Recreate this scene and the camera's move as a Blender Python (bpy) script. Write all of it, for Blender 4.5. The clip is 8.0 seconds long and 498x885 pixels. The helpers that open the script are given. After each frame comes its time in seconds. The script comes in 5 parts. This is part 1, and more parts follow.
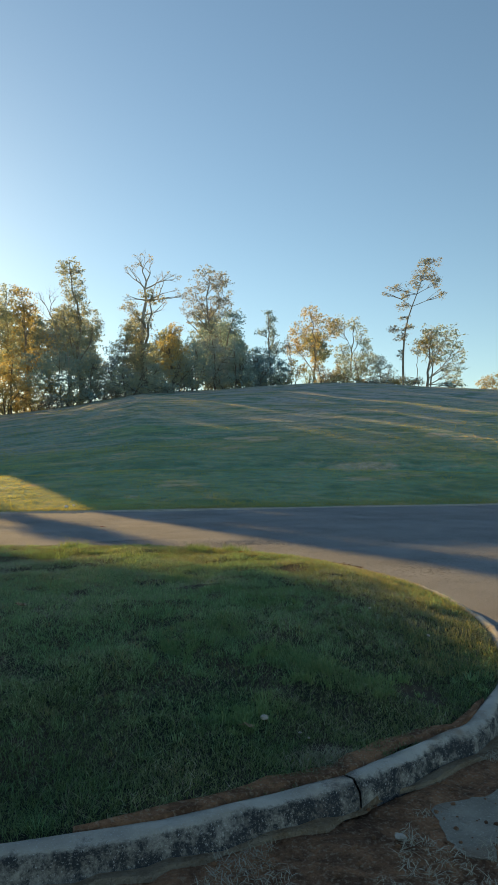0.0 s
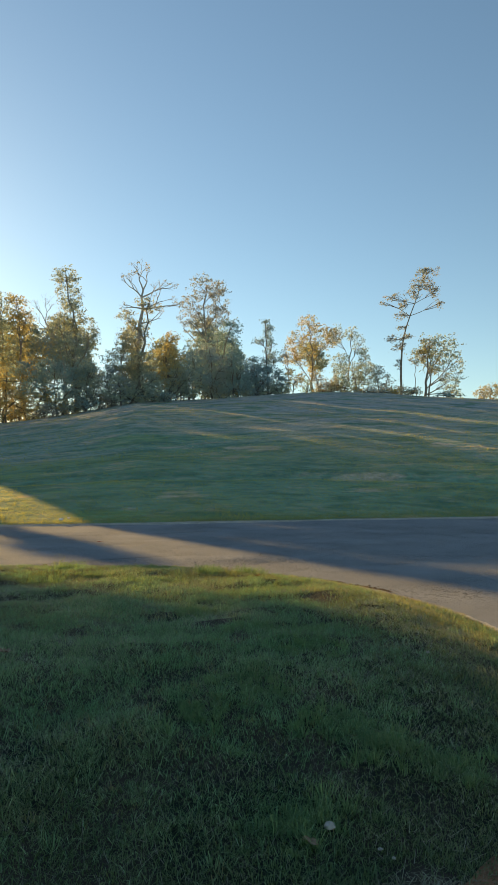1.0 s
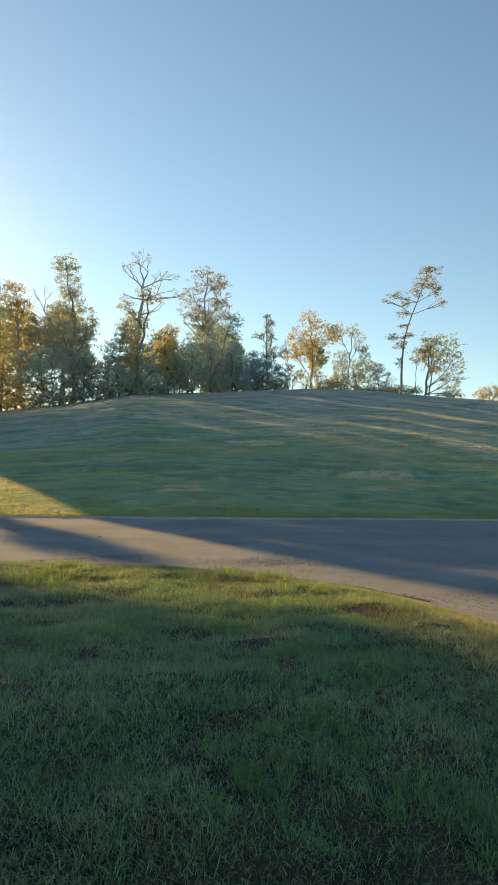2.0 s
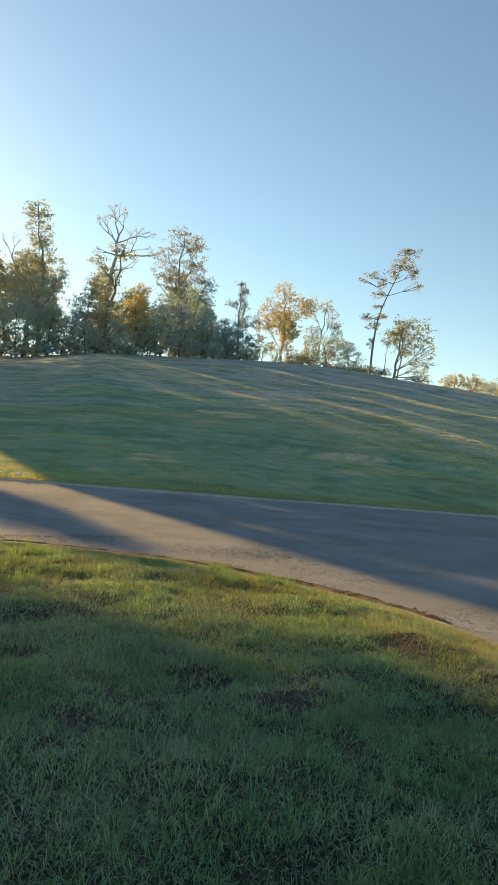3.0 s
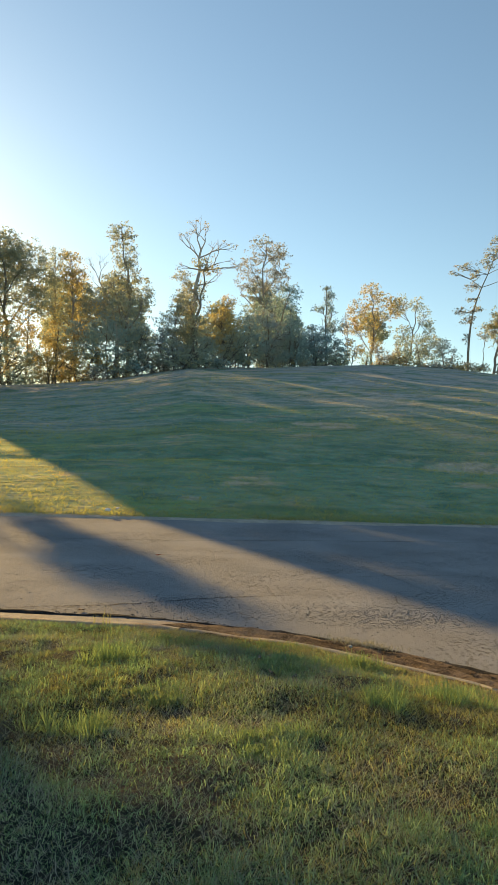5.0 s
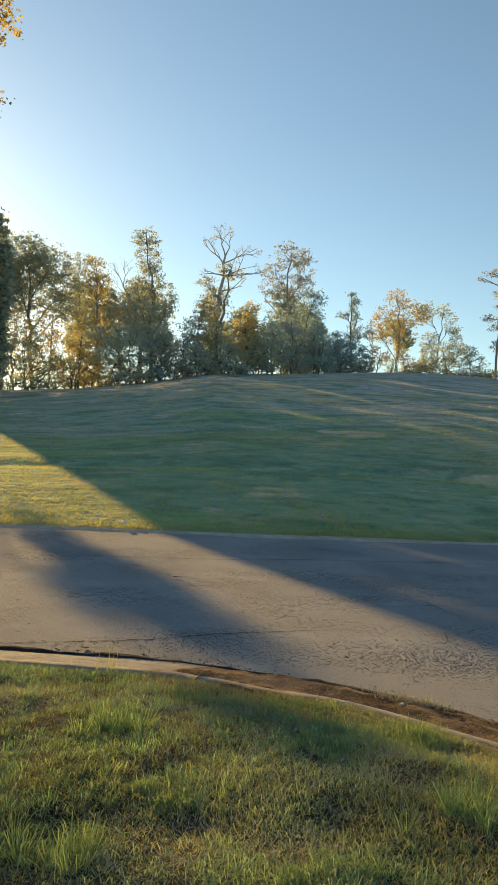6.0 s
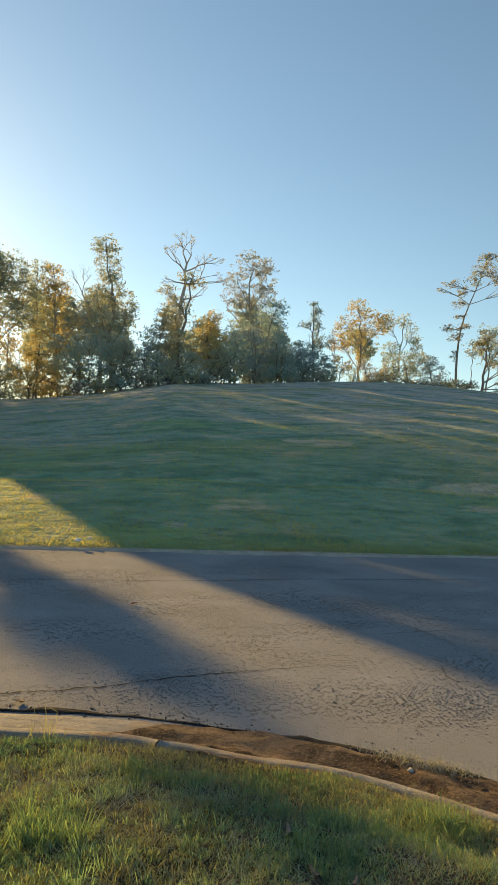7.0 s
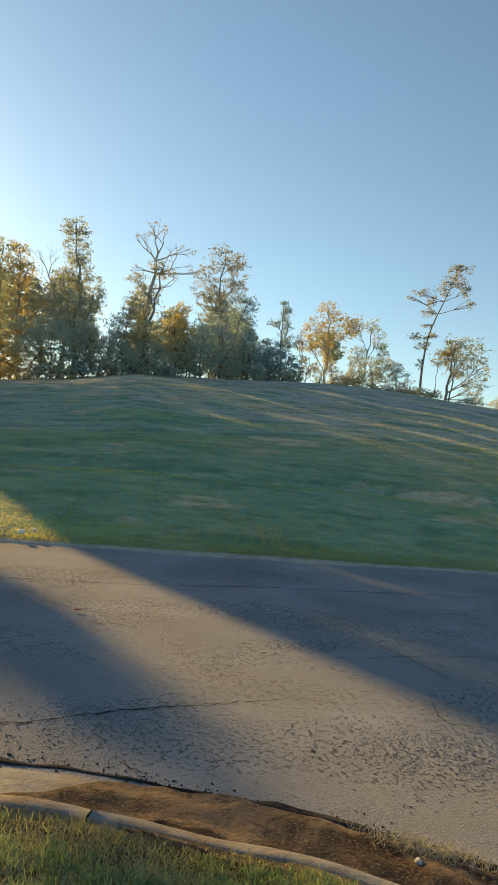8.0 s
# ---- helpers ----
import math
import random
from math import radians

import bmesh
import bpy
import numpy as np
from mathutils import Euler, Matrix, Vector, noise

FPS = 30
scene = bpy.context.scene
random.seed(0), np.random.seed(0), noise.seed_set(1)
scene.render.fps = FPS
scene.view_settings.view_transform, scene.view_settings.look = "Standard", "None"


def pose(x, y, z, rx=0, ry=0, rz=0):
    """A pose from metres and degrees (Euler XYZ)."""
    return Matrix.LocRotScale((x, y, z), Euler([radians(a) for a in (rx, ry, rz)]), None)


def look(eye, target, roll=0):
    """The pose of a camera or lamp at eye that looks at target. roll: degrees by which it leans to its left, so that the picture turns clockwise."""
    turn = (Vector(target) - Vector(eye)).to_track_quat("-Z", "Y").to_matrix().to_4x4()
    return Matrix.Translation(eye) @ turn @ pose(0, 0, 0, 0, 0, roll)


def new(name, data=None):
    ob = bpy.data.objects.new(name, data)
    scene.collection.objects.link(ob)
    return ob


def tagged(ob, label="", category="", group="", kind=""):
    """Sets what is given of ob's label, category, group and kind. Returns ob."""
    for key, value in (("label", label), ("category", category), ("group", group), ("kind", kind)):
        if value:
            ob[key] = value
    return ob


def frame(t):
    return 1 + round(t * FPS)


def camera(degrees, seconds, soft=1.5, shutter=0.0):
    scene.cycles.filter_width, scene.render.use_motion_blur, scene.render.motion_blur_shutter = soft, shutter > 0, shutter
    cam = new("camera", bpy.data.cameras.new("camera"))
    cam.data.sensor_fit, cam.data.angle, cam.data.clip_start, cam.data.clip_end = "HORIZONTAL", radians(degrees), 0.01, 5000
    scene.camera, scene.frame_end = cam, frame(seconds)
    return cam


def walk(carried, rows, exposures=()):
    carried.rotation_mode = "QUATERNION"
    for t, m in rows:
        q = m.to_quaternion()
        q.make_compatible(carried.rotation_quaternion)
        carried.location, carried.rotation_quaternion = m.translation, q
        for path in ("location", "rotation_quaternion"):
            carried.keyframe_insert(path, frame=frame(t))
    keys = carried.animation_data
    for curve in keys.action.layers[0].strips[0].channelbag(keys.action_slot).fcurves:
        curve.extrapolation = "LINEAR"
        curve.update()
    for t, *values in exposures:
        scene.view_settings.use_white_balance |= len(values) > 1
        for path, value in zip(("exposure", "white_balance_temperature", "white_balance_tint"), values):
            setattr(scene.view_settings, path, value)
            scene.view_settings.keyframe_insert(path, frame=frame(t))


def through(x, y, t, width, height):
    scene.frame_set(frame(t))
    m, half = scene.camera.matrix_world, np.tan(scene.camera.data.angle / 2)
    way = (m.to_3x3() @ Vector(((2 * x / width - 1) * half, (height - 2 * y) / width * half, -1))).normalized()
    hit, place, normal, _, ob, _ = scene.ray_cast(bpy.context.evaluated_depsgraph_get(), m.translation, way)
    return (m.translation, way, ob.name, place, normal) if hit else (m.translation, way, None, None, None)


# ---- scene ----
cam = camera(40.4, 8.0, soft=1.5)
PATH = [
    (0, (-0.023, 0.066, 1.22), (0.452, 2.007, 1.292), 0.0),
    (0.5, (-0.062, 0.518, 1.239), (0.449, 2.45, 1.329), 1.1),
    (1, (-0.045, 1.017, 1.246), (0.443, 2.954, 1.347), 0.1),
    (1.2, (-0.113, 1.185, 1.221), (0.342, 3.129, 1.324), 0.8),
    (2.3, (-0.194, 2.318, 1.194), (0.333, 4.246, 1.269), 2.2),
    (2.5, (-0.262, 2.556, 1.179), (0.231, 4.493, 1.239), 4.5),
    (3, (-0.346, 3.051, 1.351), (0.273, 4.953, 1.357), 6.0),
    (3.5, (-0.231, 3.532, 1.383), (0.39, 5.433, 1.368), 1.5),
    (4, (-0.279, 4.022, 1.447), (0.267, 5.946, 1.442), 5.8),
    (4.5, (-0.221, 4.454, 1.535), (0.368, 6.365, 1.541), 5.4),
    (5, (-0.169, 4.97, 1.617), (0.189, 6.938, 1.625), 2.9),
    (5.2, (-0.184, 5.192, 1.6), (0.119, 7.169, 1.606), 3.4),
    (6.3, (-0.056, 6.197, 1.693), (0.236, 8.175, 1.728), 3.5),
    (6.5, (-0.051, 6.409, 1.637), (0.253, 8.385, 1.68), 3.5),
    (7, (0.0, 6.84, 1.668), (0.4, 8.798, 1.728), 3.1),
    (7.5, (0.096, 7.309, 1.685), (0.501, 9.266, 1.751), 3.6),
    (8, (0.099, 7.806, 1.623), (0.611, 9.739, 1.685), 6.3),
]
walk(cam, [(t, look(eye, target, roll)) for t, eye, target, roll in PATH],
     exposures=[(0.0, 1.08, 6900, 0), (1.2, 1.08, 6900, 0), (2.4, 1.38, 7150, 1), (3.4, 1.38, 7150, 1), (4.0, 1.45, 7100, 1), (4.6, 1.34, 7100, 1), (5.4, 1.25, 7150, 1), (6.4, 1.18, 7200, 1), (8.0, 1.18, 7050, 1)])

# ---------------------------------------------------------------- light
SUN_AZ, SUN_EL = -22.5, 15.5          # degrees clockwise from +y, and above the horizon
world = bpy.data.worlds.new("world")
scene.world = world
world.use_nodes = True
wn = world.node_tree
wn.nodes.clear()
sky = wn.nodes.new("ShaderNodeTexSky")
sky.sky_type = "NISHITA"
sky.sun_disc = False
sky.sun_elevation = radians(SUN_EL)
sky.sun_rotation = radians(SUN_AZ)
sky.air_density, sky.dust_density, sky.ozone_density = 1.0, 0.18, 1.9
bg = wn.nodes.new("ShaderNodeBackground")
bg.inputs["Strength"].default_value = 0.078
wo = wn.nodes.new("ShaderNodeOutputWorld")
wn.links.new(sky.outputs[0], bg.inputs[0])
wn.links.new(bg.outputs[0], wo.inputs[0])

sun_data = bpy.data.lights.new("sun", "SUN")
sun_data.energy, sun_data.angle, sun_data.color = 4.4, radians(0.53), (1.0, 0.62, 0.23)
sun = new("sun", sun_data)
_a, _e = radians(SUN_AZ), radians(SUN_EL)
SUN_DIR = Vector((math.sin(_a) * math.cos(_e), math.cos(_a) * math.cos(_e), math.sin(_e)))
sun.matrix_world = look(SUN_DIR * 300, (0, 0, 0))


# ---------------------------------------------------------------- materials
class Mat:
    """A small builder of node materials."""

    def __init__(self, name, rough=0.9, spec=0.3):
        self.m = bpy.data.materials.new(name)
        self.m.use_nodes = True
        self.t = self.m.node_tree
        self.b = self.t.nodes["Principled BSDF"]
        self.b.inputs["Roughness"].default_value = rough
        self.b.inputs["Specular IOR Level"].default_value = spec
        self.pos = self.t.nodes.new("ShaderNodeTexCoord").outputs["Object"]

    def node(self, kind, **sockets):
        n = self.t.nodes.new(kind)
        for k, v in sockets.items():
            self.put(n.inputs[k], v)
        return n

    def put(self, socket, v):
        if isinstance(v, bpy.types.NodeSocket):
            self.t.links.new(v, socket)
        elif isinstance(v, tuple) and len(v) == 3 and socket.type == "RGBA":
            socket.default_value = (*v, 1)
        else:
            socket.default_value = v

    def scaled(self, sx, sy, sz, turn=0.0):
        n = self.t.nodes.new("ShaderNodeMapping")
        self.t.links.new(self.pos, n.inputs["Vector"])
        n.inputs["Scale"].default_value = (sx, sy, sz)
        n.inputs["Rotation"].default_value = (0, 0, turn)
        return n.outputs[0]

    def noise(self, scale, detail=4.0, rough=0.55, at=None, distort=0.0):
        n = self.node("ShaderNodeTexNoise", Scale=scale, Detail=detail, Roughness=rough, Distortion=distort)
        self.t.links.new(at or self.pos, n.inputs["Vector"])
        return n.outputs["Fac"]

    def voronoi(self, scale, feature="F1", at=None, rand=1.0):
        n = self.node("ShaderNodeTexVoronoi", Scale=scale, Randomness=rand)
        n.feature = feature
        self.t.links.new(at or self.pos, n.inputs["Vector"])
        return n.outputs["Distance"]

    def ramp(self, fac, lo, hi):
        n = self.node("ShaderNodeMapRange", Value=fac)
        n.inputs["From Min"].default_value, n.inputs["From Max"].default_value = lo, hi
        return n.outputs[0]

    def mix(self, fac, a, b, blend="MIX"):
        n = self.t.nodes.new("ShaderNodeMix")
        n.data_type, n.blend_type = "RGBA", blend
        self.put(n.inputs[0], fac)
        self.put(n.inputs[6], a)
        self.put(n.inputs[7], b)
        return n.outputs[2]

    def math(self, op, a, b=0.0):
        n = self.t.nodes.new("ShaderNodeMath")
        n.operation = op
        self.put(n.inputs[0], a)
        self.put(n.inputs[1], b)
        return n.outputs[0]

    def colour(self, c):
        self.put(self.b.inputs["Base Color"], c)

    def bump(self, height, strength=0.5, distance=0.02, chain=None):
        n = self.node("ShaderNodeBump", Height=height, Strength=strength, Distance=distance)
        if chain:
            self.t.links.new(chain, n.inputs["Normal"])
        self.t.links.new(n.outputs[0], self.b.inputs["Normal"])
        return n.outputs[0]

    def island(self):
        return self.t.nodes.new("ShaderNodeNewGeometry").outputs["Random Per Island"]

    def leafy(self, colour, through, share):
        """Leaves and blades: part of the light passes through."""
        d = self.node("ShaderNodeBsdfDiffuse", Color=colour)
        tr = self.node("ShaderNodeBsdfTranslucent", Color=through)
        mx = self.t.nodes.new("ShaderNodeMixShader")
        mx.inputs[0].default_value = share
        self.t.links.new(d.outputs[0], mx.inputs[1])
        self.t.links.new(tr.outputs[0], mx.inputs[2])
        out = self.t.nodes["Material Output"]
        self.t.links.new(mx.outputs[0], out.inputs["Surface"])


def make_ground():
    k = Mat("meadow_ground", 1.0, 0.1)
    sep = k.node("ShaderNodeSeparateXYZ", Vector=k.pos).outputs
    wide = k.noise(0.05, 3, 0.55, k.scaled(1, 1.6, 1, radians(-10)))
    streak = k.noise(0.55, 6, 0.68, k.scaled(0.45, 0.80, 1, radians(-8)))
    fine = k.noise(5.0, 5, 0.65)
    # mown green below; rough dry meadow higher up, painted pale blue-grey for haze
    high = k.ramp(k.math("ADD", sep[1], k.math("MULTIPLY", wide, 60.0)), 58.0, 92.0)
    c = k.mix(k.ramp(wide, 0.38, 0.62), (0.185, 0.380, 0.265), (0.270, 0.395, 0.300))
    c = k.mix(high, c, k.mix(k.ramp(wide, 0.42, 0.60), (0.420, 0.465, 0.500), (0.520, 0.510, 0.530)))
    c = k.mix(k.ramp(streak, 0.555, 0.62), c, (0.620, 0.510, 0.390))
    c = k.mix(k.ramp(streak, 0.465, 0.38), c, (0.120, 0.275, 0.185))
    fresh = k.noise(0.22, 5, 0.65, k.scaled(0.5, 1.3, 1, radians(-6)))
    c = k.mix(k.math("MULTIPLY", k.ramp(fresh, 0.54, 0.64), k.math("SUBTRACT", 1.0, high)), c, (0.23, 0.40, 0.17))
    c = k.mix(k.ramp(fine, 0.35, 0.8), c, (0.250, 0.260, 0.175))
    near = k.ramp(sep[1], 15.0, 14.0)
    earth = k.mix(k.ramp(k.noise(2.0, 5, 0.65), 0.42, 0.58), (0.026, 0.032, 0.023), (0.072, 0.060, 0.046))
    # scattered bleached patches, and darker hollows of longer grass
    bleached = k.noise(0.30, 4, 0.6, k.scaled(0.7, 1.0, 1, radians(12)))
    c = k.mix(k.ramp(bleached, 0.635, 0.68), c, (0.66, 0.52, 0.40))
    hollow = k.noise(0.75, 5, 0.7, k.scaled(0.35, 1.0, 1, radians(-5)))
    c = k.mix(k.math("MULTIPLY", k.ramp(hollow, 0.50, 0.64), 0.8), c, (0.10, 0.20, 0.15))
    tussock = k.noise(2.2, 4, 0.65, k.scaled(0.5, 1.0, 1, radians(-5)))
    c = k.mix(k.math("MULTIPLY", k.ramp(tussock, 0.54, 0.66), 0.6), c, (0.44, 0.43, 0.30))
    c = k.mix(k.math("MULTIPLY", k.ramp(tussock, 0.46, 0.36), 0.6), c, (0.09, 0.19, 0.13))
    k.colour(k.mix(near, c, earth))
    n1 = k.bump(k.noise(14, 5, 0.7), 0.5, 0.05)
    n2 = k.bump(k.noise(1.5, 4, 0.6), 0.7, 0.3, n1)
    k.bump(k.math("MULTIPLY", hollow, k.math("SUBTRACT", 1.0, near)), 0.8, 0.6, n2)
    return k.m


def make_soil(name, a, b, c2):
    k = Mat(name, 1.0, 0.1)
    c = k.mix(k.ramp(k.noise(2.4, 5, 0.65, distort=1.2), 0.42, 0.58), a, b)
    c = k.mix(k.ramp(k.noise(9, 5, 0.7), 0.50, 0.70), c, a)
    c = k.mix(k.ramp(k.noise(60, 4), 0.52, 0.78), c, c2)
    k.colour(c)
    n1 = k.bump(k.noise(45, 6, 0.75), 1.0, 0.03)
    k.bump(k.noise(8, 5, 0.7), 0.9, 0.09, n1)
    return k.m


def make_asphalt():
    k = Mat("worn_asphalt", 1.0, 0.08)
    stones = k.voronoi(115)
    big = k.noise(0.45, 4, 0.6)
    mid = k.noise(3.0, 5, 0.65)
    worn = k.noise(0.8, 3, 0.5, distort=0.6)
    c = k.mix(k.ramp(big, 0.35, 0.65), (0.255, 0.265, 0.285), (0.285, 0.292, 0.308))
    c = k.mix(k.ramp(mid, 0.55, 0.85), c, (0.250, 0.256, 0.268))
    c = k.mix(k.ramp(stones, 0.36, 0.06), c, (0.41, 0.405, 0.395))
    c = k.mix(k.math("MULTIPLY", k.ramp(stones, 0.42, 0.66), k.math("MULTIPLY", k.ramp(worn, 0.2, 0.8), 0.6)), c, (0.075, 0.073, 0.073))
    ravel = k.ramp(k.noise(0.55, 4, 0.6, k.scaled(0.8, 1.4, 1, radians(20))), 0.47, 0.62)
    pits = k.math("MULTIPLY", k.ramp(k.noise(26, 4, 0.7), 0.55, 0.66), k.math("ADD", 0.15, k.math("MULTIPLY", ravel, 0.85)))
    c = k.mix(k.math("MULTIPLY", pits, 0.5), c, (0.105, 0.100, 0.095))
    tracks = k.noise(0.9, 4, 0.6, k.scaled(0.18, 1.0, 1, radians(-3)))
    c = k.mix(k.math("MULTIPLY", k.ramp(tracks, 0.52, 0.66), 0.5), c, (0.235, 0.232, 0.235))
    k.colour(c)
    n1 = k.bump(k.math("MULTIPLY", k.math("SUBTRACT", 1.0, stones), k.ramp(worn, 0.0, 0.8)), 0.9, 0.012)
    n2 = k.bump(k.noise(140, 4, 0.7), 0.5, 0.006, n1)
    n3 = k.bump(k.math("SUBTRACT", 1.0, pits), 0.9, 0.022, n2)
    k.bump(mid, 0.06, 0.02, n3)
    return k.m


def make_concrete(name, tint, dark, grime):
    """Cast concrete; black lichen sits mostly on the steep faces."""
    k = Mat(name, 0.9, 0.25)
    up = k.node("ShaderNodeSeparateXYZ", Vector=k.t.nodes.new("ShaderNodeNewGeometry").outputs["Normal"]).outputs[2]
    steep = k.ramp(up, 0.97, 0.55)
    c = k.mix(k.ramp(k.noise(5, 5, 0.65), 0.35, 0.65), tint, tuple(v * 0.7 for v in tint))
    c = k.mix(k.ramp(k.noise(2.2, 4, 0.6), 0.50, 0.70), c, (0.24, 0.165, 0.11))
    runs = k.noise(1.0, 5, 0.65, k.scaled(24, 24, 9))
    lich = k.math("ADD", k.math("ADD", k.math("MULTIPLY", k.noise(75, 6, 0.75), 0.35), k.math("ADD", k.math("MULTIPLY", k.noise(16, 5, 0.7), 0.40), k.math("MULTIPLY", runs, 0.25))), k.math("MULTIPLY", k.noise(4.5, 4, 0.6), 0.35))
    lich = k.math("ADD", lich, k.math("MULTIPLY", steep, grime))
    c = k.mix(k.ramp(lich, 0.74, 0.92), c, dark)
    c = k.mix(k.ramp(k.noise(130, 3), 0.58, 0.75), c, tuple(min(0.5, v * 1.5) for v in tint))
    k.colour(c)
    n1 = k.bump(k.noise(70, 6, 0.75), 0.9, 0.012)
    k.bump(k.noise(9, 4, 0.6), 0.7, 0.03, n1)
    return k.m


def make_leaf(name, a, b, c, share=0.52, turned=0.55):
    k = Mat(name)
    r = k.island()
    a, b, c = (tuple(min(0.6, v * g) for v, g in zip(p, (1.28, 1.56, 2.05))) for p in (a, b, c))
    col = k.mix(k.ramp(r, 0.0, 0.55), a, b)
    col = k.mix(k.ramp(r, 0.72, 0.98), col, c)
    # boughs that have turned yellow, and others that are still grey-green
    w = k.noise(0.45, 3, 0.6)
    col = k.mix(k.math("MULTIPLY", k.ramp(w, 0.57, 0.66), turned), col, (0.68, 0.44, 0.11))
    col = k.mix(k.math("MULTIPLY", k.ramp(w, 0.48, 0.38), turned), col, (0.30, 0.40, 0.42))
    k.leafy(col, k.mix(0.4, col, (0.46, 0.46, 0.28)), share)
    return k.m


def make_bark(name, a, b):
    k = Mat(name, 0.95, 0.15)
    k.colour(k.mix(k.ramp(k.noise(5, 5, 0.6, k.scaled(3, 3, 0.6)), 0.35, 0.65), a, b))
    k.bump(k.noise(18, 5, 0.7, k.scaled(2, 2, 0.3)), 0.8, 0.03)
    return k.m


def make_blades(name, a, b, c, share=0.42, far=False):
    k = Mat(name)
    r = k.island()
    w = k.noise(0.55, 6, 0.68, k.scaled(0.45, 0.80, 1, radians(-8))) if far else k.noise(0.9, 4, 0.6)
    col = k.mix(k.ramp(r, 0.0, 0.8), a, b)
    col = k.mix(k.math("MULTIPLY", k.ramp(w, 0.40, 0.62), k.ramp(r, 0.2, 0.75)), col, c)
    if far:
        col = k.mix(k.ramp(w, 0.555, 0.62), col, c)
        col = k.mix(k.ramp(w, 0.465, 0.38), col, (0.125, 0.275, 0.185))
    k.leafy(col, k.mix(0.7 if far else 0.6, col, (0.62, 0.50, 0.03) if far else (0.44, 0.52, 0.12)), share)
    return k.m


GROUND = make_ground()
SOIL = make_soil("red_soil", (0.15, 0.085, 0.055), (0.42, 0.225, 0.13), (0.48, 0.36, 0.26))
ASPHALT = make_asphalt()
KERB_OLD = make_concrete("weathered_concrete", (0.50, 0.475, 0.43), (0.040, 0.045, 0.052), 0.21)
KERB_NEW = make_concrete("pale_concrete", (0.31, 0.295, 0.27), (0.14, 0.13, 0.12), 0.0)
SAND = make_soil("pale_sand", (0.26, 0.19, 0.125), (0.36, 0.29, 0.21), (0.40, 0.34, 0.26))
SLAB = make_concrete("worn_slab", (0.37, 0.34, 0.29), (0.12, 0.095, 0.075), 0.12)
for _n in SLAB.node_tree.nodes:
    if _n.type == "BUMP":
        _n.inputs["Distance"].default_value *= 2.0
GRIT = make_soil("pale_grit", (0.40, 0.37, 0.33), (0.54, 0.50, 0.44), (0.60, 0.56, 0.50))
TAR = make_soil("dark_grit", (0.030, 0.029, 0.029), (0.065, 0.062, 0.06), (0.11, 0.105, 0.10))
STRAW = make_blades("straw_stem", (0.48, 0.44, 0.38), (0.32, 0.29, 0.24), (0.55, 0.50, 0.42), 0.2)
SILT = make_soil("dry_silt", (0.080, 0.058, 0.043), (0.25, 0.185, 0.130), (0.31, 0.24, 0.18))
LEAF = {
    "gold": make_leaf("gold_leaf", (0.440, 0.280, 0.092), (0.500, 0.290, 0.082), (0.250, 0.220, 0.110), 0.52),
    "amber": make_leaf("amber_leaf", (0.415, 0.298, 0.161), (0.312, 0.283, 0.175), (0.205, 0.225, 0.156)),
    "rust": make_leaf("rust_leaf", (0.330, 0.242, 0.164), (0.246, 0.206, 0.158), (0.394, 0.297, 0.160)),
    "tan": make_leaf("tan_leaf", (0.330, 0.270, 0.205), (0.270, 0.230, 0.180), (0.230, 0.225, 0.180), 0.42),
    "olive": make_leaf("olive_leaf", (0.297, 0.297, 0.179), (0.374, 0.339, 0.198), (0.207, 0.242, 0.172)),
    "dusk": make_leaf("dark_leaf", (0.220, 0.240, 0.165), (0.280, 0.270, 0.185), (0.480, 0.370, 0.165), 0.46),
    "grey": make_leaf("grey_leaf", (0.230, 0.250, 0.210), (0.290, 0.305, 0.255), (0.340, 0.310, 0.235), 0.42),
    "teal": make_leaf("green_leaf", (0.185, 0.265, 0.225), (0.245, 0.310, 0.250), (0.300, 0.320, 0.220), 0.5, 0.35),
    "cedar": make_leaf("cedar_leaf", (0.135, 0.205, 0.195), (0.185, 0.250, 0.210), (0.285, 0.260, 0.195), 0.4, 0.1),
}
BARK = make_bark("grey_bark", (0.19, 0.17, 0.145), (0.33, 0.30, 0.26))
BARK_DARK = make_bark("dark_bark", (0.11, 0.10, 0.09), (0.20, 0.185, 0.165))
BARK_PALE = make_bark("bleached_bark", (0.40, 0.37, 0.33), (0.55, 0.51, 0.46))
GRASS = make_blades("grass_blade", (0.072, 0.215, 0.120), (0.300, 0.545, 0.310), (0.45, 0.54, 0.36), 0.46)
SWARD = make_blades("sward_blade", (0.046, 0.150, 0.088), (0.330, 0.600, 0.345), (0.50, 0.59, 0.38), 0.48)
DRY_TURF = make_blades("dry_turf_blade", (0.060, 0.070, 0.035), (0.27, 0.245, 0.130), (0.42, 0.35, 0.20), 0.45)
# Darker copy of the grass colours that paints shade on the near end.
SHADE_TURF = make_blades("shade_turf_blade", (0.016, 0.046, 0.032), (0.150, 0.270, 0.150), (0.26, 0.28, 0.17), 0.35)
GRASS_LUSH = make_blades("lush_blade", (0.115, 0.260, 0.140), (0.230, 0.360, 0.190), (0.31, 0.38, 0.20), 0.42)
THATCH = make_blades("thatch", (0.34, 0.345, 0.265), (0.14, 0.15, 0.105), (0.55, 0.52, 0.41), 0.15)
GRASS_DRY = make_blades("dry_blade", (0.42, 0.35, 0.21), (0.27, 0.23, 0.13), (0.52, 0.43, 0.27), 0.5)
# Dry blades paled towards blue-grey: distance haze put into the colour.
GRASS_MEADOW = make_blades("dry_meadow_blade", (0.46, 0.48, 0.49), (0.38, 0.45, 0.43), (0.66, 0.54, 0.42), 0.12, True)
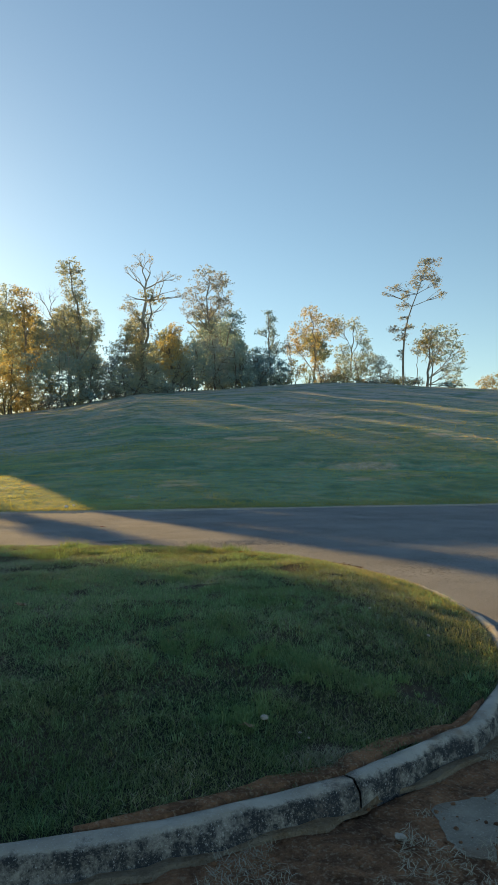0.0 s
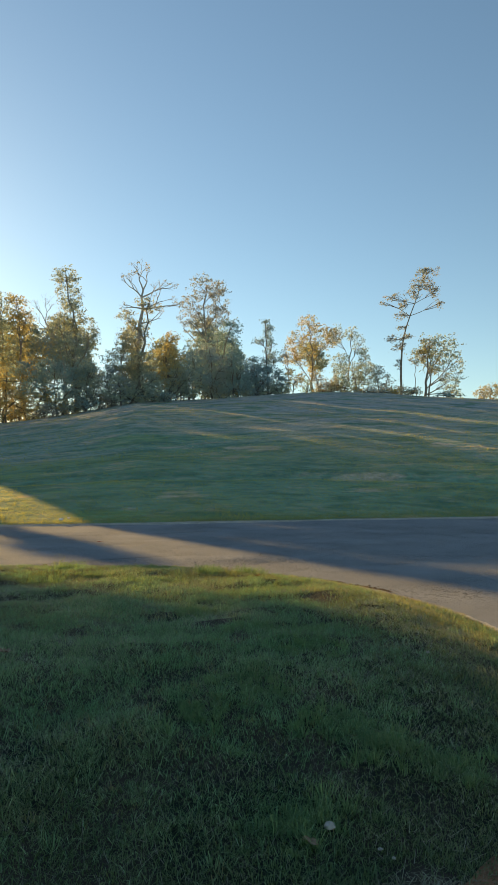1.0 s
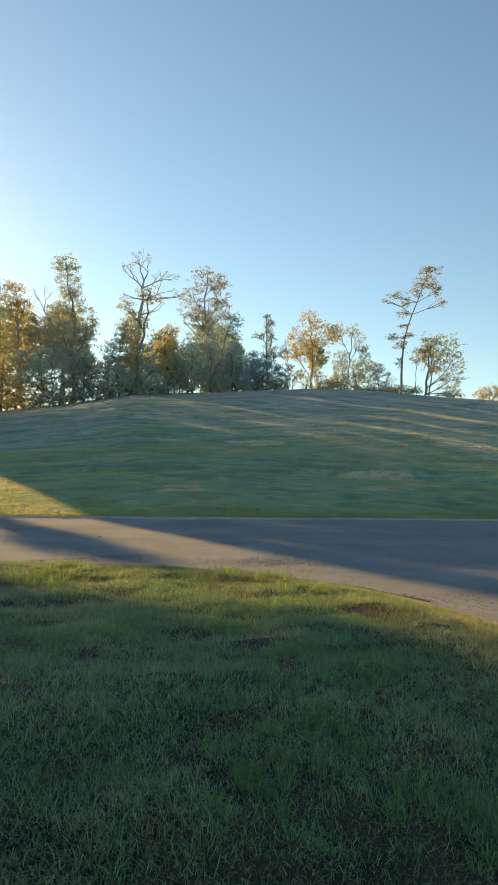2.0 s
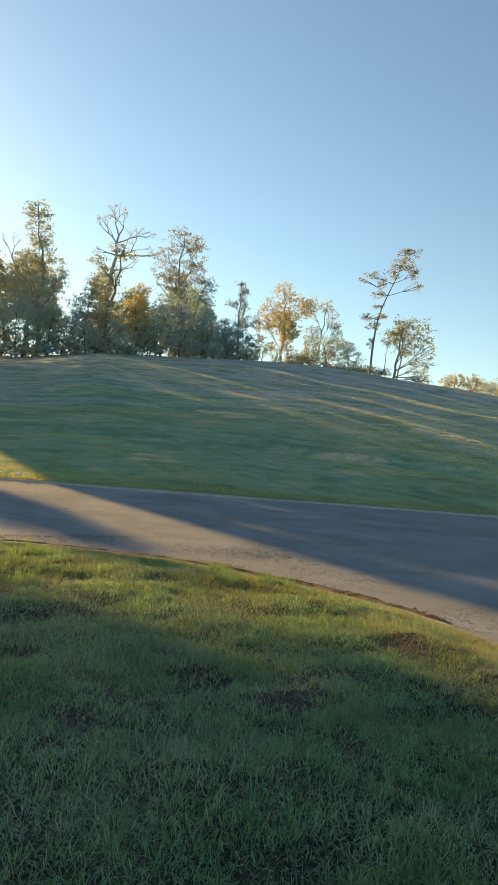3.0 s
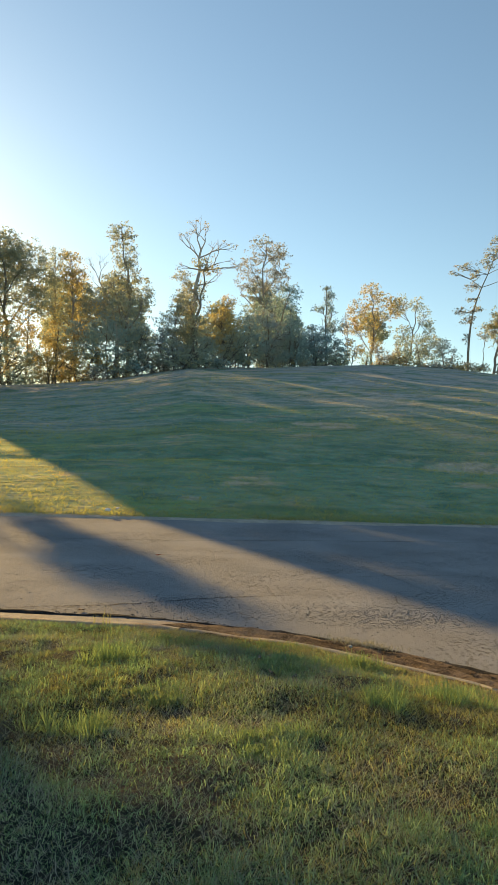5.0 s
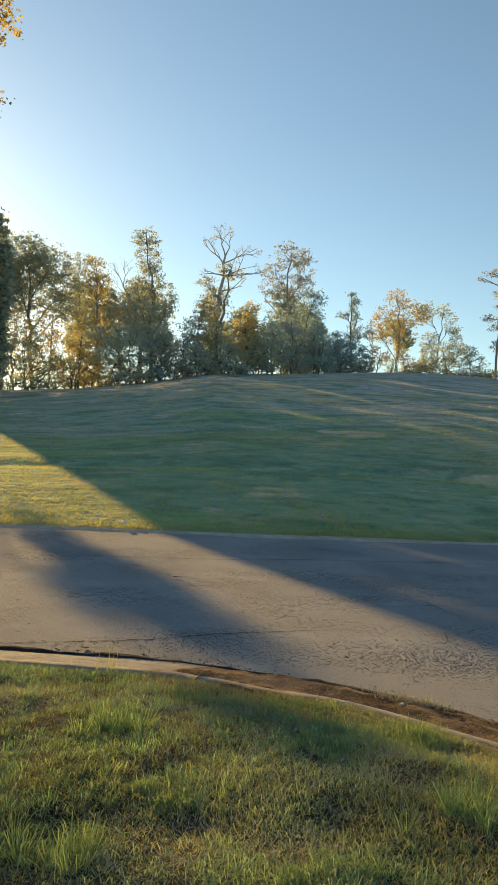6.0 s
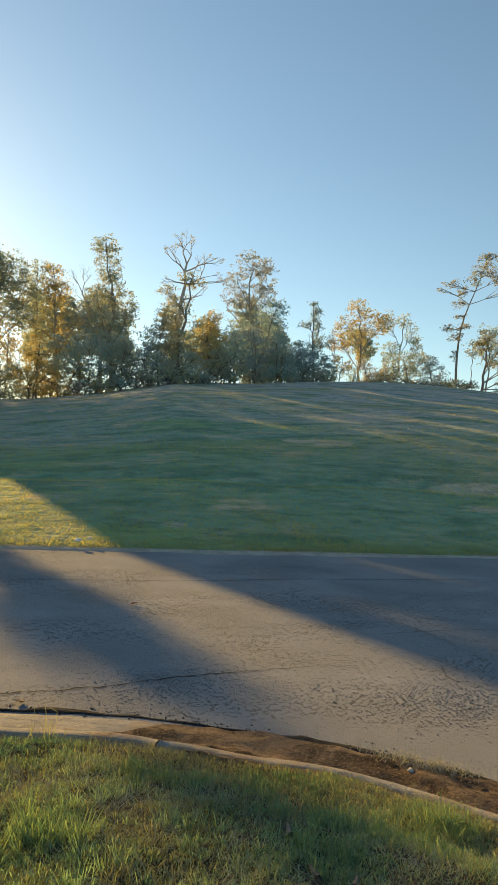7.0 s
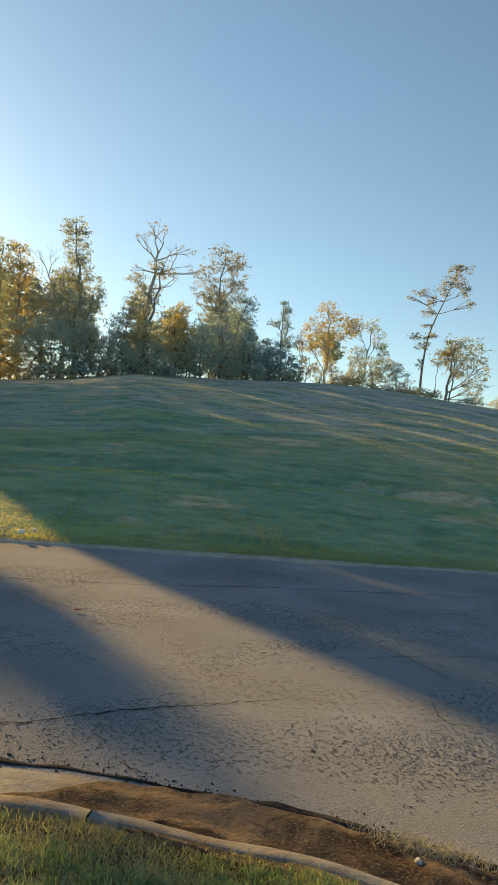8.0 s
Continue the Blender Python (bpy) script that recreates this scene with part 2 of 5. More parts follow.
GRASS_FAR = make_blades("meadow_blade", (0.180, 0.370, 0.205), (0.310, 0.440, 0.205), (0.54, 0.46, 0.22), 0.72, far=True)


# ---------------------------------------------------------------- lie of the land
def spline(ctrl, step):
    """A smooth line through control points, in even steps."""
    c = np.array(ctrl, float)
    c = np.vstack([2 * c[0] - c[1], c, 2 * c[-1] - c[-2]])
    out = []
    for p0, p1, p2, p3 in zip(c, c[1:], c[2:], c[3:]):
        n = max(2, int(np.linalg.norm(p2 - p1) / (step if max(p1[0], p2[0]) > -4 else step * 6)))
        for i in range(n):
            t = i / n
            out.append(0.5 * (2 * p1 + (p2 - p0) * t + (2 * p0 - 5 * p1 + 4 * p2 - p3) * t * t + (3 * p1 - p0 - 3 * p2 + p3) * t ** 3))
    out.append(c[-2])
    return np.array(out)


# The kerb's foot round the grass island: along the car park, round the nose, back along the road.
KERB_LINE = spline([(-30, 4.2), (-12, 3.0), (-5, 2.66), (-2, 2.58), (-0.4, 2.60), (0.3, 2.66), (1.05, 2.83), (1.78, 3.14), (2.3, 3.5), (3.0, 4.3),
                    (3.55, 5.6), (3.7, 7.0), (3.4, 8.3), (2.8, 9.25), (2.04, 10.02), (1.43, 10.54), (0.97, 10.76), (0.41, 11.03), (-0.02, 11.18),
                    (-0.94, 11.35), (-2.5, 11.6), (-6, 12.1), (-14, 13.2), (-30, 15.6)], 0.1)


def smooth(t):
    t = np.clip(t, 0, 1)
    return t * t * (3 - 2 * t)


def inside_island(x, y):
    """Signed distance to the kerb line, positive on the grass."""
    x, y = np.atleast_1d(np.asarray(x, float)), np.atleast_1d(np.asarray(y, float))
    px, py = KERB_LINE[:, 0], KERB_LINE[:, 1]
    d = np.full(x.shape, 1e9)
    inside = np.zeros(x.shape, bool)
    for i in range(len(px)):
        j = (i + 1) % len(px)
        ex, ey = px[j] - px[i], py[j] - py[i]
        if i < len(px) - 1:
            t = np.clip(((x - px[i]) * ex + (y - py[i]) * ey) / (ex * ex + ey * ey + 1e-12), 0, 1)
            d = np.minimum(d, np.hypot(x - px[i] - t * ex, y - py[i] - t * ey))
        crosses = (py[i] > y) != (py[j] > y)
        with np.errstate(divide="ignore", invalid="ignore"):
            inside ^= crosses & (x < ex * (y - py[i]) / (ey if ey else 1e-12) + px[i])
    return np.where(inside, d, -d)


def pave_z(y):
    y = np.asarray(y, float)
    return np.where(y < 11.5, -0.30 + 0.17 * smooth((y - 3) / 8), -0.13 + 0.12 * np.clip((y - 11.5) / 7.6, 0, 1))


def kerb_z(y):
    """Height of the kerb's top."""
    return -0.16 + 0.12 * smooth((np.asarray(y, float) - 3) / 8)


def far_edge(x):
    return 19.1 + 0.04 * np.clip(np.asarray(x, float), -25, 40)


PROFILE = ([2.6, 3.7, 5.4, 6.3, 8.6, 9.3, 10.0, 11.2], [-0.17, -0.06, 0.17, 0.16, 0.13, 0.11, 0.07, -0.02])
CREST = ([-180, -90, -50, -30, -20, -11, -6.5, -0.4, 4.4, 10.6, 15.6, 19.4, 26.7, 34, 39, 50, 70, 110, 180],
         [0.0, 0.0, 0.8, 2.0, 2.8, 3.6, 4.13, 5.15, 6.15, 6.5, 6.8, 7.0, 6.7, 6.15, 5.6, 4.3, 2.2, 0.3, 0.0])
CREST_R = ([-180, -12, 0, 4.4, 10.5, 15.6, 19.4, 28, 40, 180], [90, 90, 91, 90, 99, 103, 109, 107, 107, 90])


_lattice = np.random.default_rng(77).uniform(-1, 1, (256, 256))


def patchy(x, y, scale, seed):
    """Smooth random patches, about -0.5 to 0.5, in two octaves."""
    out = 0.0
    for k, amp in ((1.0, 0.5), (2.3, 0.22)):
        u, v = np.asarray(x) * scale * k + seed * 17.3, np.asarray(y) * scale * k + seed * 5.1
        i, j = np.floor(u).astype(int), np.floor(v).astype(int)
        f, g = smooth(u - i), smooth(v - j)
        a, b, c, d = (_lattice[(i + p) % 256, (j + q) % 256] for p, q in ((0, 0), (1, 0), (0, 1), (1, 1)))
        out = out + amp * ((a * (1 - f) + b * f) * (1 - g) + (c * (1 - f) + d * f) * g)
    return out


def waves(x, y):
    return 0.35 * np.sin(x * 0.11 + 1.3 + 0.6 * np.sin(y * 0.07)) * np.sin(y * 0.13 + 0.4) + 0.12 * np.sin(x * 0.31 + y * 0.11) * np.sin(y * 0.42 - x * 0.06)


def ground_z(x, y, sd=None):
    x, y = np.atleast_1d(np.asarray(x, float)), np.atleast_1d(np.asarray(y, float))
    sd = inside_island(x, y) if sd is None else sd
    # hill beyond the road
    r, az = np.hypot(x, y), np.degrees(np.arctan2(x, y))
    crest = np.interp(az, *CREST_R)
    top = 1.22 + crest * np.tan(np.radians(np.interp(az, *CREST)))
    rf = np.clip(far_edge(x), 5, None) / np.maximum(np.cos(np.radians(np.clip(az, -80, 80))), 0.15)
    t = np.clip((r - rf) / np.maximum(crest - rf, 8), 0, 1)
    up = t + 0.25 * t * (1 - t)
    rise = up * top - np.clip(r - crest, 0, 160) * 0.075 * np.clip(top / 10, 0, 1)
    hill = 0.02 + rise + waves(x, y) * smooth((r - rf) / 25) * smooth((crest + 5 - r) / 25)
    hill = hill - 0.30 * np.exp(-(((y - 26.2 + 0.10 * x - 0.5 * patchy(x, y, 0.2, 34.0)) / 0.5) ** 2)) * (0.75 + patchy(x, y, 0.12, 33.0))
    # grass island
    prof = np.interp(y, *PROFILE)
    lump = 0.055 * patchy(x, y, 3.0, 40.0) + 0.018 * np.sin(x * 2.3 + y) * np.sin(y * 1.9 - 0.5 * x) + 0.010 * np.sin(x * 5.1) * np.sin(y * 4.7 + x)
    edge = kerb_z(y)
    isle = edge + np.maximum(prof - edge, -0.02) * smooth(sd / 1.4) + lump * smooth(sd / 0.6) - 0.03 * (1 - smooth((sd - 0.12) / 0.10))
    low = pave_z(y) - 0.25
    z = np.where(y > far_edge(x), hill, np.where(sd > 0.06, isle, low))
    return np.where((x < -26) & (y < 17.5) & (sd <= 0.06), low, z)


def gz(x, y):
    return float(ground_z(x, y)[0])


def part(name, verts, faces, material, parent=None, label="", soft=False):
    me = bpy.data.meshes.new(name)
    me.from_pydata(verts, [], faces)
    me.materials.append(material)
    if soft:
        me.polygons.foreach_set("use_smooth", [True] * len(me.polygons))
    me.update()
    ob = new(name, me)
    if parent:
        ob.parent = parent
    if label:
        tagged(ob, label)
    return ob


def fast_mesh(name, verts, quads, material, parent=None):
    """A mesh from numpy arrays; quads of four (or triangles of three) corners."""
    me = bpy.data.meshes.new(name)
    n, k = quads.shape
    me.vertices.add(len(verts))
    me.vertices.foreach_set("co", np.asarray(verts, np.float32).ravel())
    me.loops.add(n * k)
    me.loops.foreach_set("vertex_index", np.asarray(quads, np.int32).ravel())
    me.polygons.add(n)
    me.polygons.foreach_set("loop_start", np.arange(0, n * k, k, dtype=np.int32))
    me.polygons.foreach_set("loop_total", np.full(n, k, np.int32))
    me.materials.append(material)
    me.update(calc_edges=True)
    ob = new(name, me)
    if parent:
        ob.parent = parent
    return ob


def grid_mesh(name, xs, ys, zfun, material, soft=True):
    gx, gy = np.meshgrid(xs, ys)
    z = zfun(gx.ravel(), gy.ravel())
    v = np.stack([gx.ravel(), gy.ravel(), z], 1)
    nx, ny = len(xs), len(ys)
    i = (np.arange(ny - 1)[:, None] * nx + np.arange(nx - 1)).ravel()
    ob = fast_mesh(name, v, np.stack([i, i + 1, i + nx + 1, i + nx], 1), material)
    if soft:
        ob.data.polygons.foreach_set("use_smooth", [True] * len(ob.data.polygons))
    return ob


def steps(*runs):
    """Grid lines: runs of (from, to, step)."""
    return np.unique(np.round(np.concatenate([np.arange(a, b, s) for a, b, s in runs]), 4))


def widening(start, end, first, grow):
    out, s = [start], first
    while out[-1] < end:
        out.append(out[-1] + s)
        s *= grow
    return np.array(out)


XS = np.concatenate([-widening(6, 1500, 0.3, 1.09)[::-1], np.arange(-5.9, 4.5, 0.1), widening(4.5, 1500, 0.25, 1.09)])
YS = np.concatenate([-widening(0, 600, 1.0, 1.35)[::-1], np.arange(0.6, 2.3, 0.4), np.arange(2.3, 12.2, 0.1), np.arange(12.4, 18, 0.8), np.arange(18, 22, 0.2), widening(22, 120, 0.4, 1.02), widening(124, 2500, 5, 1.2)])
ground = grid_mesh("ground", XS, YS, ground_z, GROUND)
tagged(ground, "grass-covered ground rising to a low hill", "ground", kind="structure")

RX = np.concatenate([-widening(6, 240, 0.4, 1.12)[::-1], np.arange(-5.8, 12, 0.2), widening(12, 240, 0.4, 1.12)])
RY = np.concatenate([np.arange(-30, 0, 2.0), np.arange(0, 11, 0.25), np.arange(11, 30, 0.25)])


def road_z(x, y):
    ripple = 0.008 * np.sin(x * 0.7 + 0.3 * y) * np.sin(y * 0.9) + 0.004 * np.sin(2.1 * x - y)
    beyond = np.clip(y - far_edge(x) - 0.15, 0, 1) * 0.6
    return pave_z(y) + ripple - beyond


road = grid_mesh("road", RX, RY[RY < 31], road_z, ASPHALT)
tagged(road, "worn grey asphalt road and car park surface", "road", kind="structure")


# ---------------------------------------------------------------- kerbs and gutter
def line_frames(line):
    """Arc length, and the outward normal, along the kerb line."""
    d = np.gradient(line, axis=0)
    d /= np.linalg.norm(d, axis=1)[:, None]
    s = np.concatenate([[0], np.cumsum(np.linalg.norm(np.diff(line, axis=0), axis=1))])
    return s, np.stack([d[:, 1], -d[:, 0]], 1)


KS, KN = line_frames(KERB_LINE)


def kerb_section(parent, i0, i1, worn):
    pts, nrm = KERB_LINE[i0:i1 + 1], KN[i0:i1 + 1]
    verts, faces = [], []
    k = 0
    pts = pts.copy()
    for end, nxt in ((0, 1), (-1, -2)):
        d = pts[nxt] - pts[end]
        pts[end] += d / np.linalg.norm(d) * 0.006
    for n, (p, q) in enumerate(zip(pts, nrm)):
        kz, pz = float(kerb_z(p[1])), float(pave_z(p[1]))
        if worn:
            prof = [(-0.150, kz - 0.12), (-0.140, kz - 0.012), (-0.115, kz + 0.006), (-0.085, kz + 0.008), (-0.055, kz), (-0.034, kz - 0.020), (-0.018, kz - 0.050), (-0.006, kz - 0.090), (0.012, pz - 0.05)]
        else:
            prof = [(-0.125, kz - 0.12), (-0.118, kz - 0.006), (-0.105, kz + 0.006), (-0.07, kz + 0.008), (-0.030, kz + 0.004), (-0.012, kz - 0.010), (0.0, kz - 0.035), (0.012, kz - 0.07), (0.022, pz - 0.05)]
        k = len(prof)
        for m, (o, z) in enumerate(prof):
            a = 0.024 if worn else 0.005
            j = noise.noise(Vector((p[0] * 5 + m, p[1] * 5, m * 0.7))) * a + noise.noise(Vector((p[0] * 1.6, p[1] * 1.6, m * 0.3 + 5))) * a * 1.3
            e = 0.006 if n in (0, len(pts) - 1) else 0.0
            verts.append((p[0] + q[0] * (o + j - e * (m > 4)), p[1] + q[1] * (o + j - e * (m > 4)), z + j * 0.8 - e))
    for n in range(len(pts) - 1):
        for m in range(k - 1):
            a = n * k + m
            faces.append((a, a + 1, a + k + 1, a + k))
    faces.append(tuple(range(k)))
    faces.append(tuple(range((len(pts) - 1) * k, len(pts) * k))[::-1])
    return part("kerb_section", verts, faces, KERB_OLD if worn else KERB_NEW, parent, soft=True)


def near_index(x, y):
    return int(np.argmin(np.hypot(KERB_LINE[:, 0] - x, KERB_LINE[:, 1] - y)))


car_park_kerb = tagged(new("car_park_kerb"), "weathered grey concrete kerb beside the car park", "kerb", kind="structure")
road_kerb = tagged(new("road_kerb"), "pale concrete kerb along the road with gutter", "kerb", kind="structure")
NOSE = near_index(3.7, 7.0)
cuts = sorted({near_index(-16, 3.3), near_index(-9, 2.8), near_index(-5, 2.66), near_index(-2.1, 2.58), near_index(1.13, 2.86), near_index(3.0, 4.3), NOSE})
for a, b in zip(cuts, cuts[1:]):
    kerb_section(car_park_kerb, a, b - 0, True)
cuts = sorted({NOSE, near_index(2.6, 9.5), near_index(0.41, 11.03), near_index(-2.5, 11.6), near_index(-5.5, 12.0), near_index(-12, 12.9), near_index(-22, 14.4)})
for a, b in zip(cuts, cuts[1:]):
    kerb_section(road_kerb, a, b, False)


def strip(name, i0, i1, o0, o1, lift, material, parent, label="", rough=0.0, cells=6, taper=0.0):
    """A band beside the kerb line, between two distances from it."""
    verts, faces = [], []
    for i in range(i0, i1 + 1):
        p, q = KERB_LINE[i], KN[i]
        a = o0(i) if callable(o0) else o0
        b = o1(i) if callable(o1) else o1
        for m in range(cells + 1):
            f = m / cells
            o = a + (b - a) * f
            x, y = p[0] + q[0] * o, p[1] + q[1] * o
            z = float(pave_z(y)) + (lift * (1 - taper * f ** 3) if 0 < m < cells else lift - 0.02 - 0.04 * taper * (m > 0)) + rough * noise.noise(Vector((x * 7, y * 7, 0.3))) * (1 if 0 < m < cells else 0) * (1 - 0.6 * taper * f)
            verts.append((x, y, z))
    k = cells + 1
    for n in range(i1 - i0):
        for m in range(cells):
            a = n * k + m
            faces.append((a, a + 1, a + k + 1, a + k))
    return part(name, verts, faces, material, parent, label, soft=True)


cuts = sorted({near_index(2.9, 9.1), near_index(1.75, 10.3), near_index(0.41, 11.03), near_index(-2.5, 11.6), near_index(-5.5, 12.0), near_index(-12, 12.9), near_index(-22, 14.4)})
for a, b in zip(cuts, cuts[1:]):
    strip("gutter_slab", a, b, 0.0, 0.46, 0.014, KERB_NEW, road_kerb, rough=0.004)


def wavy(i, base, amp, seed):
    p = KERB_LINE[i]
    return base + amp * noise.noise(Vector((p[0] * 2.2, p[1] * 2.2, seed))) + 0.4 * amp * noise.noise(Vector((p[0] * 8, p[1] * 8, seed)))


J0, J1 = near_index(3.3, 8.5), near_index(-0.25, 11.22)


def silt_width(i):
    f = (i - J0) / (J1 - J0)
    return wavy(i, 0.05 + 0.46 * float(smooth((1 - f) * 5.0)), 0.10, 3.1)


gutter_soil = strip("gutter_soil", J0, J1, -0.01, silt_width, 0.050, SILT, None, rough=0.046, cells=14, taper=0.8)
tagged(gutter_soil, "red-brown washed soil lying in the gutter", "soil", kind="stuff")


# broken black edge of the asphalt along the gutter
K0, K1 = near_index(2.9, 9.1), near_index(-12, 12.9)
tar_edge = strip("asphalt_edge", K0, K1, lambda i: wavy(i, 0.462, 0.05, 8.0), lambda i: wavy(i, 0.525, 0.09, 5.0) + 0.018 * math.sin(i * 12.9898), 0.016, TAR, None, rough=0.012, cells=4)
tagged(tar_edge, "black crumbled asphalt edge along the gutter", "road edge", kind="stuff")

# red soil washed over the car park beside the kerb
C0, C1 = near_index(-4, 2.62), near_index(3.3, 4.9)
park_soil = strip("car_park_soil", C0, C1, -0.01, lambda i: wavy(i, 0.62, 0.35, 2.0), 0.030, SOIL, None, rough=0.022, cells=12)
tagged(park_soil, "red-brown soil and litter on the car park", "soil", kind="stuff")


# sand washed against the foot of the old kerb
foot_sand = strip("foot_sand", near_index(-1.5, 2.58), C1, -0.025, lambda i: wavy(i, 0.05, 0.10, 12.0), 0.048, SAND, None, rough=0.026, cells=6)
tagged(foot_sand, "pale sand lying along the foot of the kerb", "soil", kind="stuff")


def bank(name, i0, i1, inner, outer, material, label):
    """Bare earth behind a kerb that spills over its back edge."""
    faces, k, pts = [], 9, []
    for i in range(i0, i1 + 1):
        p, q = KERB_LINE[i], KN[i]
        fade = min(1.0, (i - i0) / 8, (i1 - i) / 8)
        b = wavy(i, *outer)
        a = b - 0.02 + (wavy(i, *inner) - b) * fade
        pts += [(p[0] + q[0] * o, p[1] + q[1] * o, o, m) for m, o in enumerate(np.linspace(a, b, k))]
    x, y, o, m = np.array(pts).T
    land = ground_z(x, y) + 0.008
    top = kerb_z(y) + 0.016 + 0.024 * patchy(x, y, 9.0, 61.0)
    z = np.where(o > -0.24, np.maximum(land, top), land) - np.where((m == 0) | (m == k - 1), 0.03, 0)
    verts = np.stack([x, y, z], 1).tolist()
    for n in range(i1 - i0):
        for m in range(k - 1):
            a = n * k + m
            faces.append((a, a + 1, a + k + 1, a + k))
    return tagged(part(name, verts, faces, material, soft=True), label, "soil", kind="stuff")


bank("bank_soil", near_index(0.0, 2.63), near_index(2.35, 3.55), (-0.22, 0.12, 4.0), (-0.115, 0.070, 9.0), SOIL, "bare red soil spilling over the back of the kerb")
bank("verge_soil", J0, near_index(0.62, 10.94), (-0.21, 0.10, 6.0), (-0.118, 0.03, 2.0), SILT, "dry brown soil behind the road kerb")


def slab(name, outline, z, thick, material, label):
    """A broken flat piece with a rough outline."""
    bm = bmesh.new()
    ring = spline(outline + [outline[0]], 0.04)[:-1]
    top_v = [bm.verts.new((x + 0.06 * noise.noise(Vector((x * 9, y * 9, 1))), y + 0.06 * noise.noise(Vector((x * 9, y * 9, 7))), z)) for x, y in ring]
    bm.faces.new(top_v)
    ext = bmesh.ops.extrude_face_region(bm, geom=bm.faces[:])
    low = [v for v in ext["geom"] if isinstance(v, bmesh.types.BMVert)]
    for v in low:
        v.co.z -= thick
    bmesh.ops.recalc_face_normals(bm, faces=bm.faces[:])
    me = bpy.data.meshes.new(name)
    bm.to_mesh(me)
    bm.free()
    me.materials.append(material)
    return tagged(new(name, me), label, "paving")


slab("asphalt_patch", [(1.38, 2.58), (1.52, 2.80), (1.80, 2.86), (2.10, 3.0), (2.5, 2.7), (2.1, 2.25), (1.70, 2.25), (1.46, 2.40)], -0.266, 0.06, SLAB, "pale broken asphalt patch in the car park")


def crack(points, width, seed):
    """A thin dark open crack lying in the road surface."""
    line = spline(points, 0.05)
    rr = np.random.default_rng(seed)
    line = line + rr.normal(0, 0.012, line.shape)
    d = np.gradient(line, axis=0)
    d /= np.linalg.norm(d, axis=1)[:, None]
    nrm = np.stack([d[:, 1], -d[:, 0]], 1)
    w = 0.75 * width * rr.uniform(0.15, 1.0, len(line)) * np.sin(np.linspace(0.15, math.pi - 0.15, len(line)))
    verts, faces = [], []
    for p, q, h in zip(line, nrm, w):
        for s in (-1, 1):
            x, y = p + q * h * s / 2
            verts.append((x, y, float(road_z(np.array([x]), np.array([y]))[0]) + 0.005))
    for i in range(len(line) - 1):
        faces.append((2 * i, 2 * i + 1, 2 * i + 3, 2 * i + 2))
    return part("crack", verts, faces, TAR, road)


CRACKS = [
    ([(-2.2, 11.95), (-1.2, 12.05), (-0.11, 12.17), (0.58, 12.36), (1.57, 12.58), (2.04, 12.65), (2.46, 12.55)], 0.028),
    ([(-3.0, 16.3), (0.84, 16.46), (2.75, 16.68), (4.98, 16.9), (6.78, 17.0), (9.5, 17.2)], 0.035),
    ([(3.33, 14.47), (3.44, 14.03), (3.52, 13.76), (3.63, 13.01)], 0.02),
    ([(0.56, 11.75), (0.61, 11.58), (0.73, 11.48)], 0.018),
    ([(3.13, 12.71), (3.01, 12.3), (3.09, 12.09)], 0.018),
    ([(2.52, 13.69), (3.0, 13.74), (4.07, 13.89), (5.2, 13.8)], 0.02),
    ([(1.2, 13.9), (1.26, 13.7), (1.22, 13.55)], 0.014),
]
for n, (pts, w) in enumerate(CRACKS):
    crack(pts, w, 60 + n)


def pebbles(name, centres, sizes, material, label, r):
    """Small uneven stones, joined into one loose scatter."""
    bm = bmesh.new()
    bmesh.ops.create_icosphere(bm, subdivisions=1, radius=1.0)
    base = np.array([v.co[:] for v in bm.verts])
    tri = np.array([[v.index for v in f.verts] for f in bm.faces])
    bm.free()
    n, k = len(centres), len(base)
    v = base[None] * r.uniform(0.7, 1.2, (n, k, 1)) * np.stack([sizes, sizes * r.uniform(0.6, 1, n), sizes * 0.55], 1)[:, None]
    a = r.uniform(0, 6.3, n)
    x = v[..., 0] * np.cos(a)[:, None] - v[..., 1] * np.sin(a)[:, None]
    y = v[..., 0] * np.sin(a)[:, None] + v[..., 1] * np.cos(a)[:, None]
    v = np.stack([x, y, v[..., 2]], 2) + np.asarray(centres)[:, None]
    f = (tri[None] + (np.arange(n) * k)[:, None, None]).reshape(-1, 3)
    return tagged(fast_mesh(name, v.reshape(-1, 3), f, material), label, "stones", kind="stuff")


def grit(x, y, size):
    return np.stack([x, y, road_z(x, y) + size * 0.3], 1)


rs = np.random.default_rng(5)
# loosened aggregate where the surface has ravelled
n = 1700
x = np.concatenate([rs.normal(2.8, 0.55, n), rs.normal(0.5, 0.3, 500), rs.uniform(-3, 5, 450)])
y = np.concatenate([rs.normal(11.75, 0.30, n), rs.normal(12.2, 0.2, 500), rs.uniform(11.6, 15, 450)])
keep = inside_island(x, y) < -0.5
x, y = x[keep], y[keep]
sz = rs.uniform(0.004, 0.0095, len(x))
pebbles("road_gravel", grit(x, y, sz), sz, ASPHALT, "loose grey gravel broken out of the asphalt", rs)

# crumbs broken from the black edge
i = rs.integers(K0, near_index(-4, 11.8), 1300)
o = rs.normal(0.50, 0.05, 1300)
x, y = KERB_LINE[i, 0] + KN[i, 0] * o + rs.uniform(-0.06, 0.06, 1300), KERB_LINE[i, 1] + KN[i, 1] * o
sz = 0.003 + 0.007 * rs.uniform(0, 1, 1300) ** 2
pebbles("edge_crumbs", grit(x, y, sz), sz, TAR, "black asphalt crumbs along the broken road edge", rs)

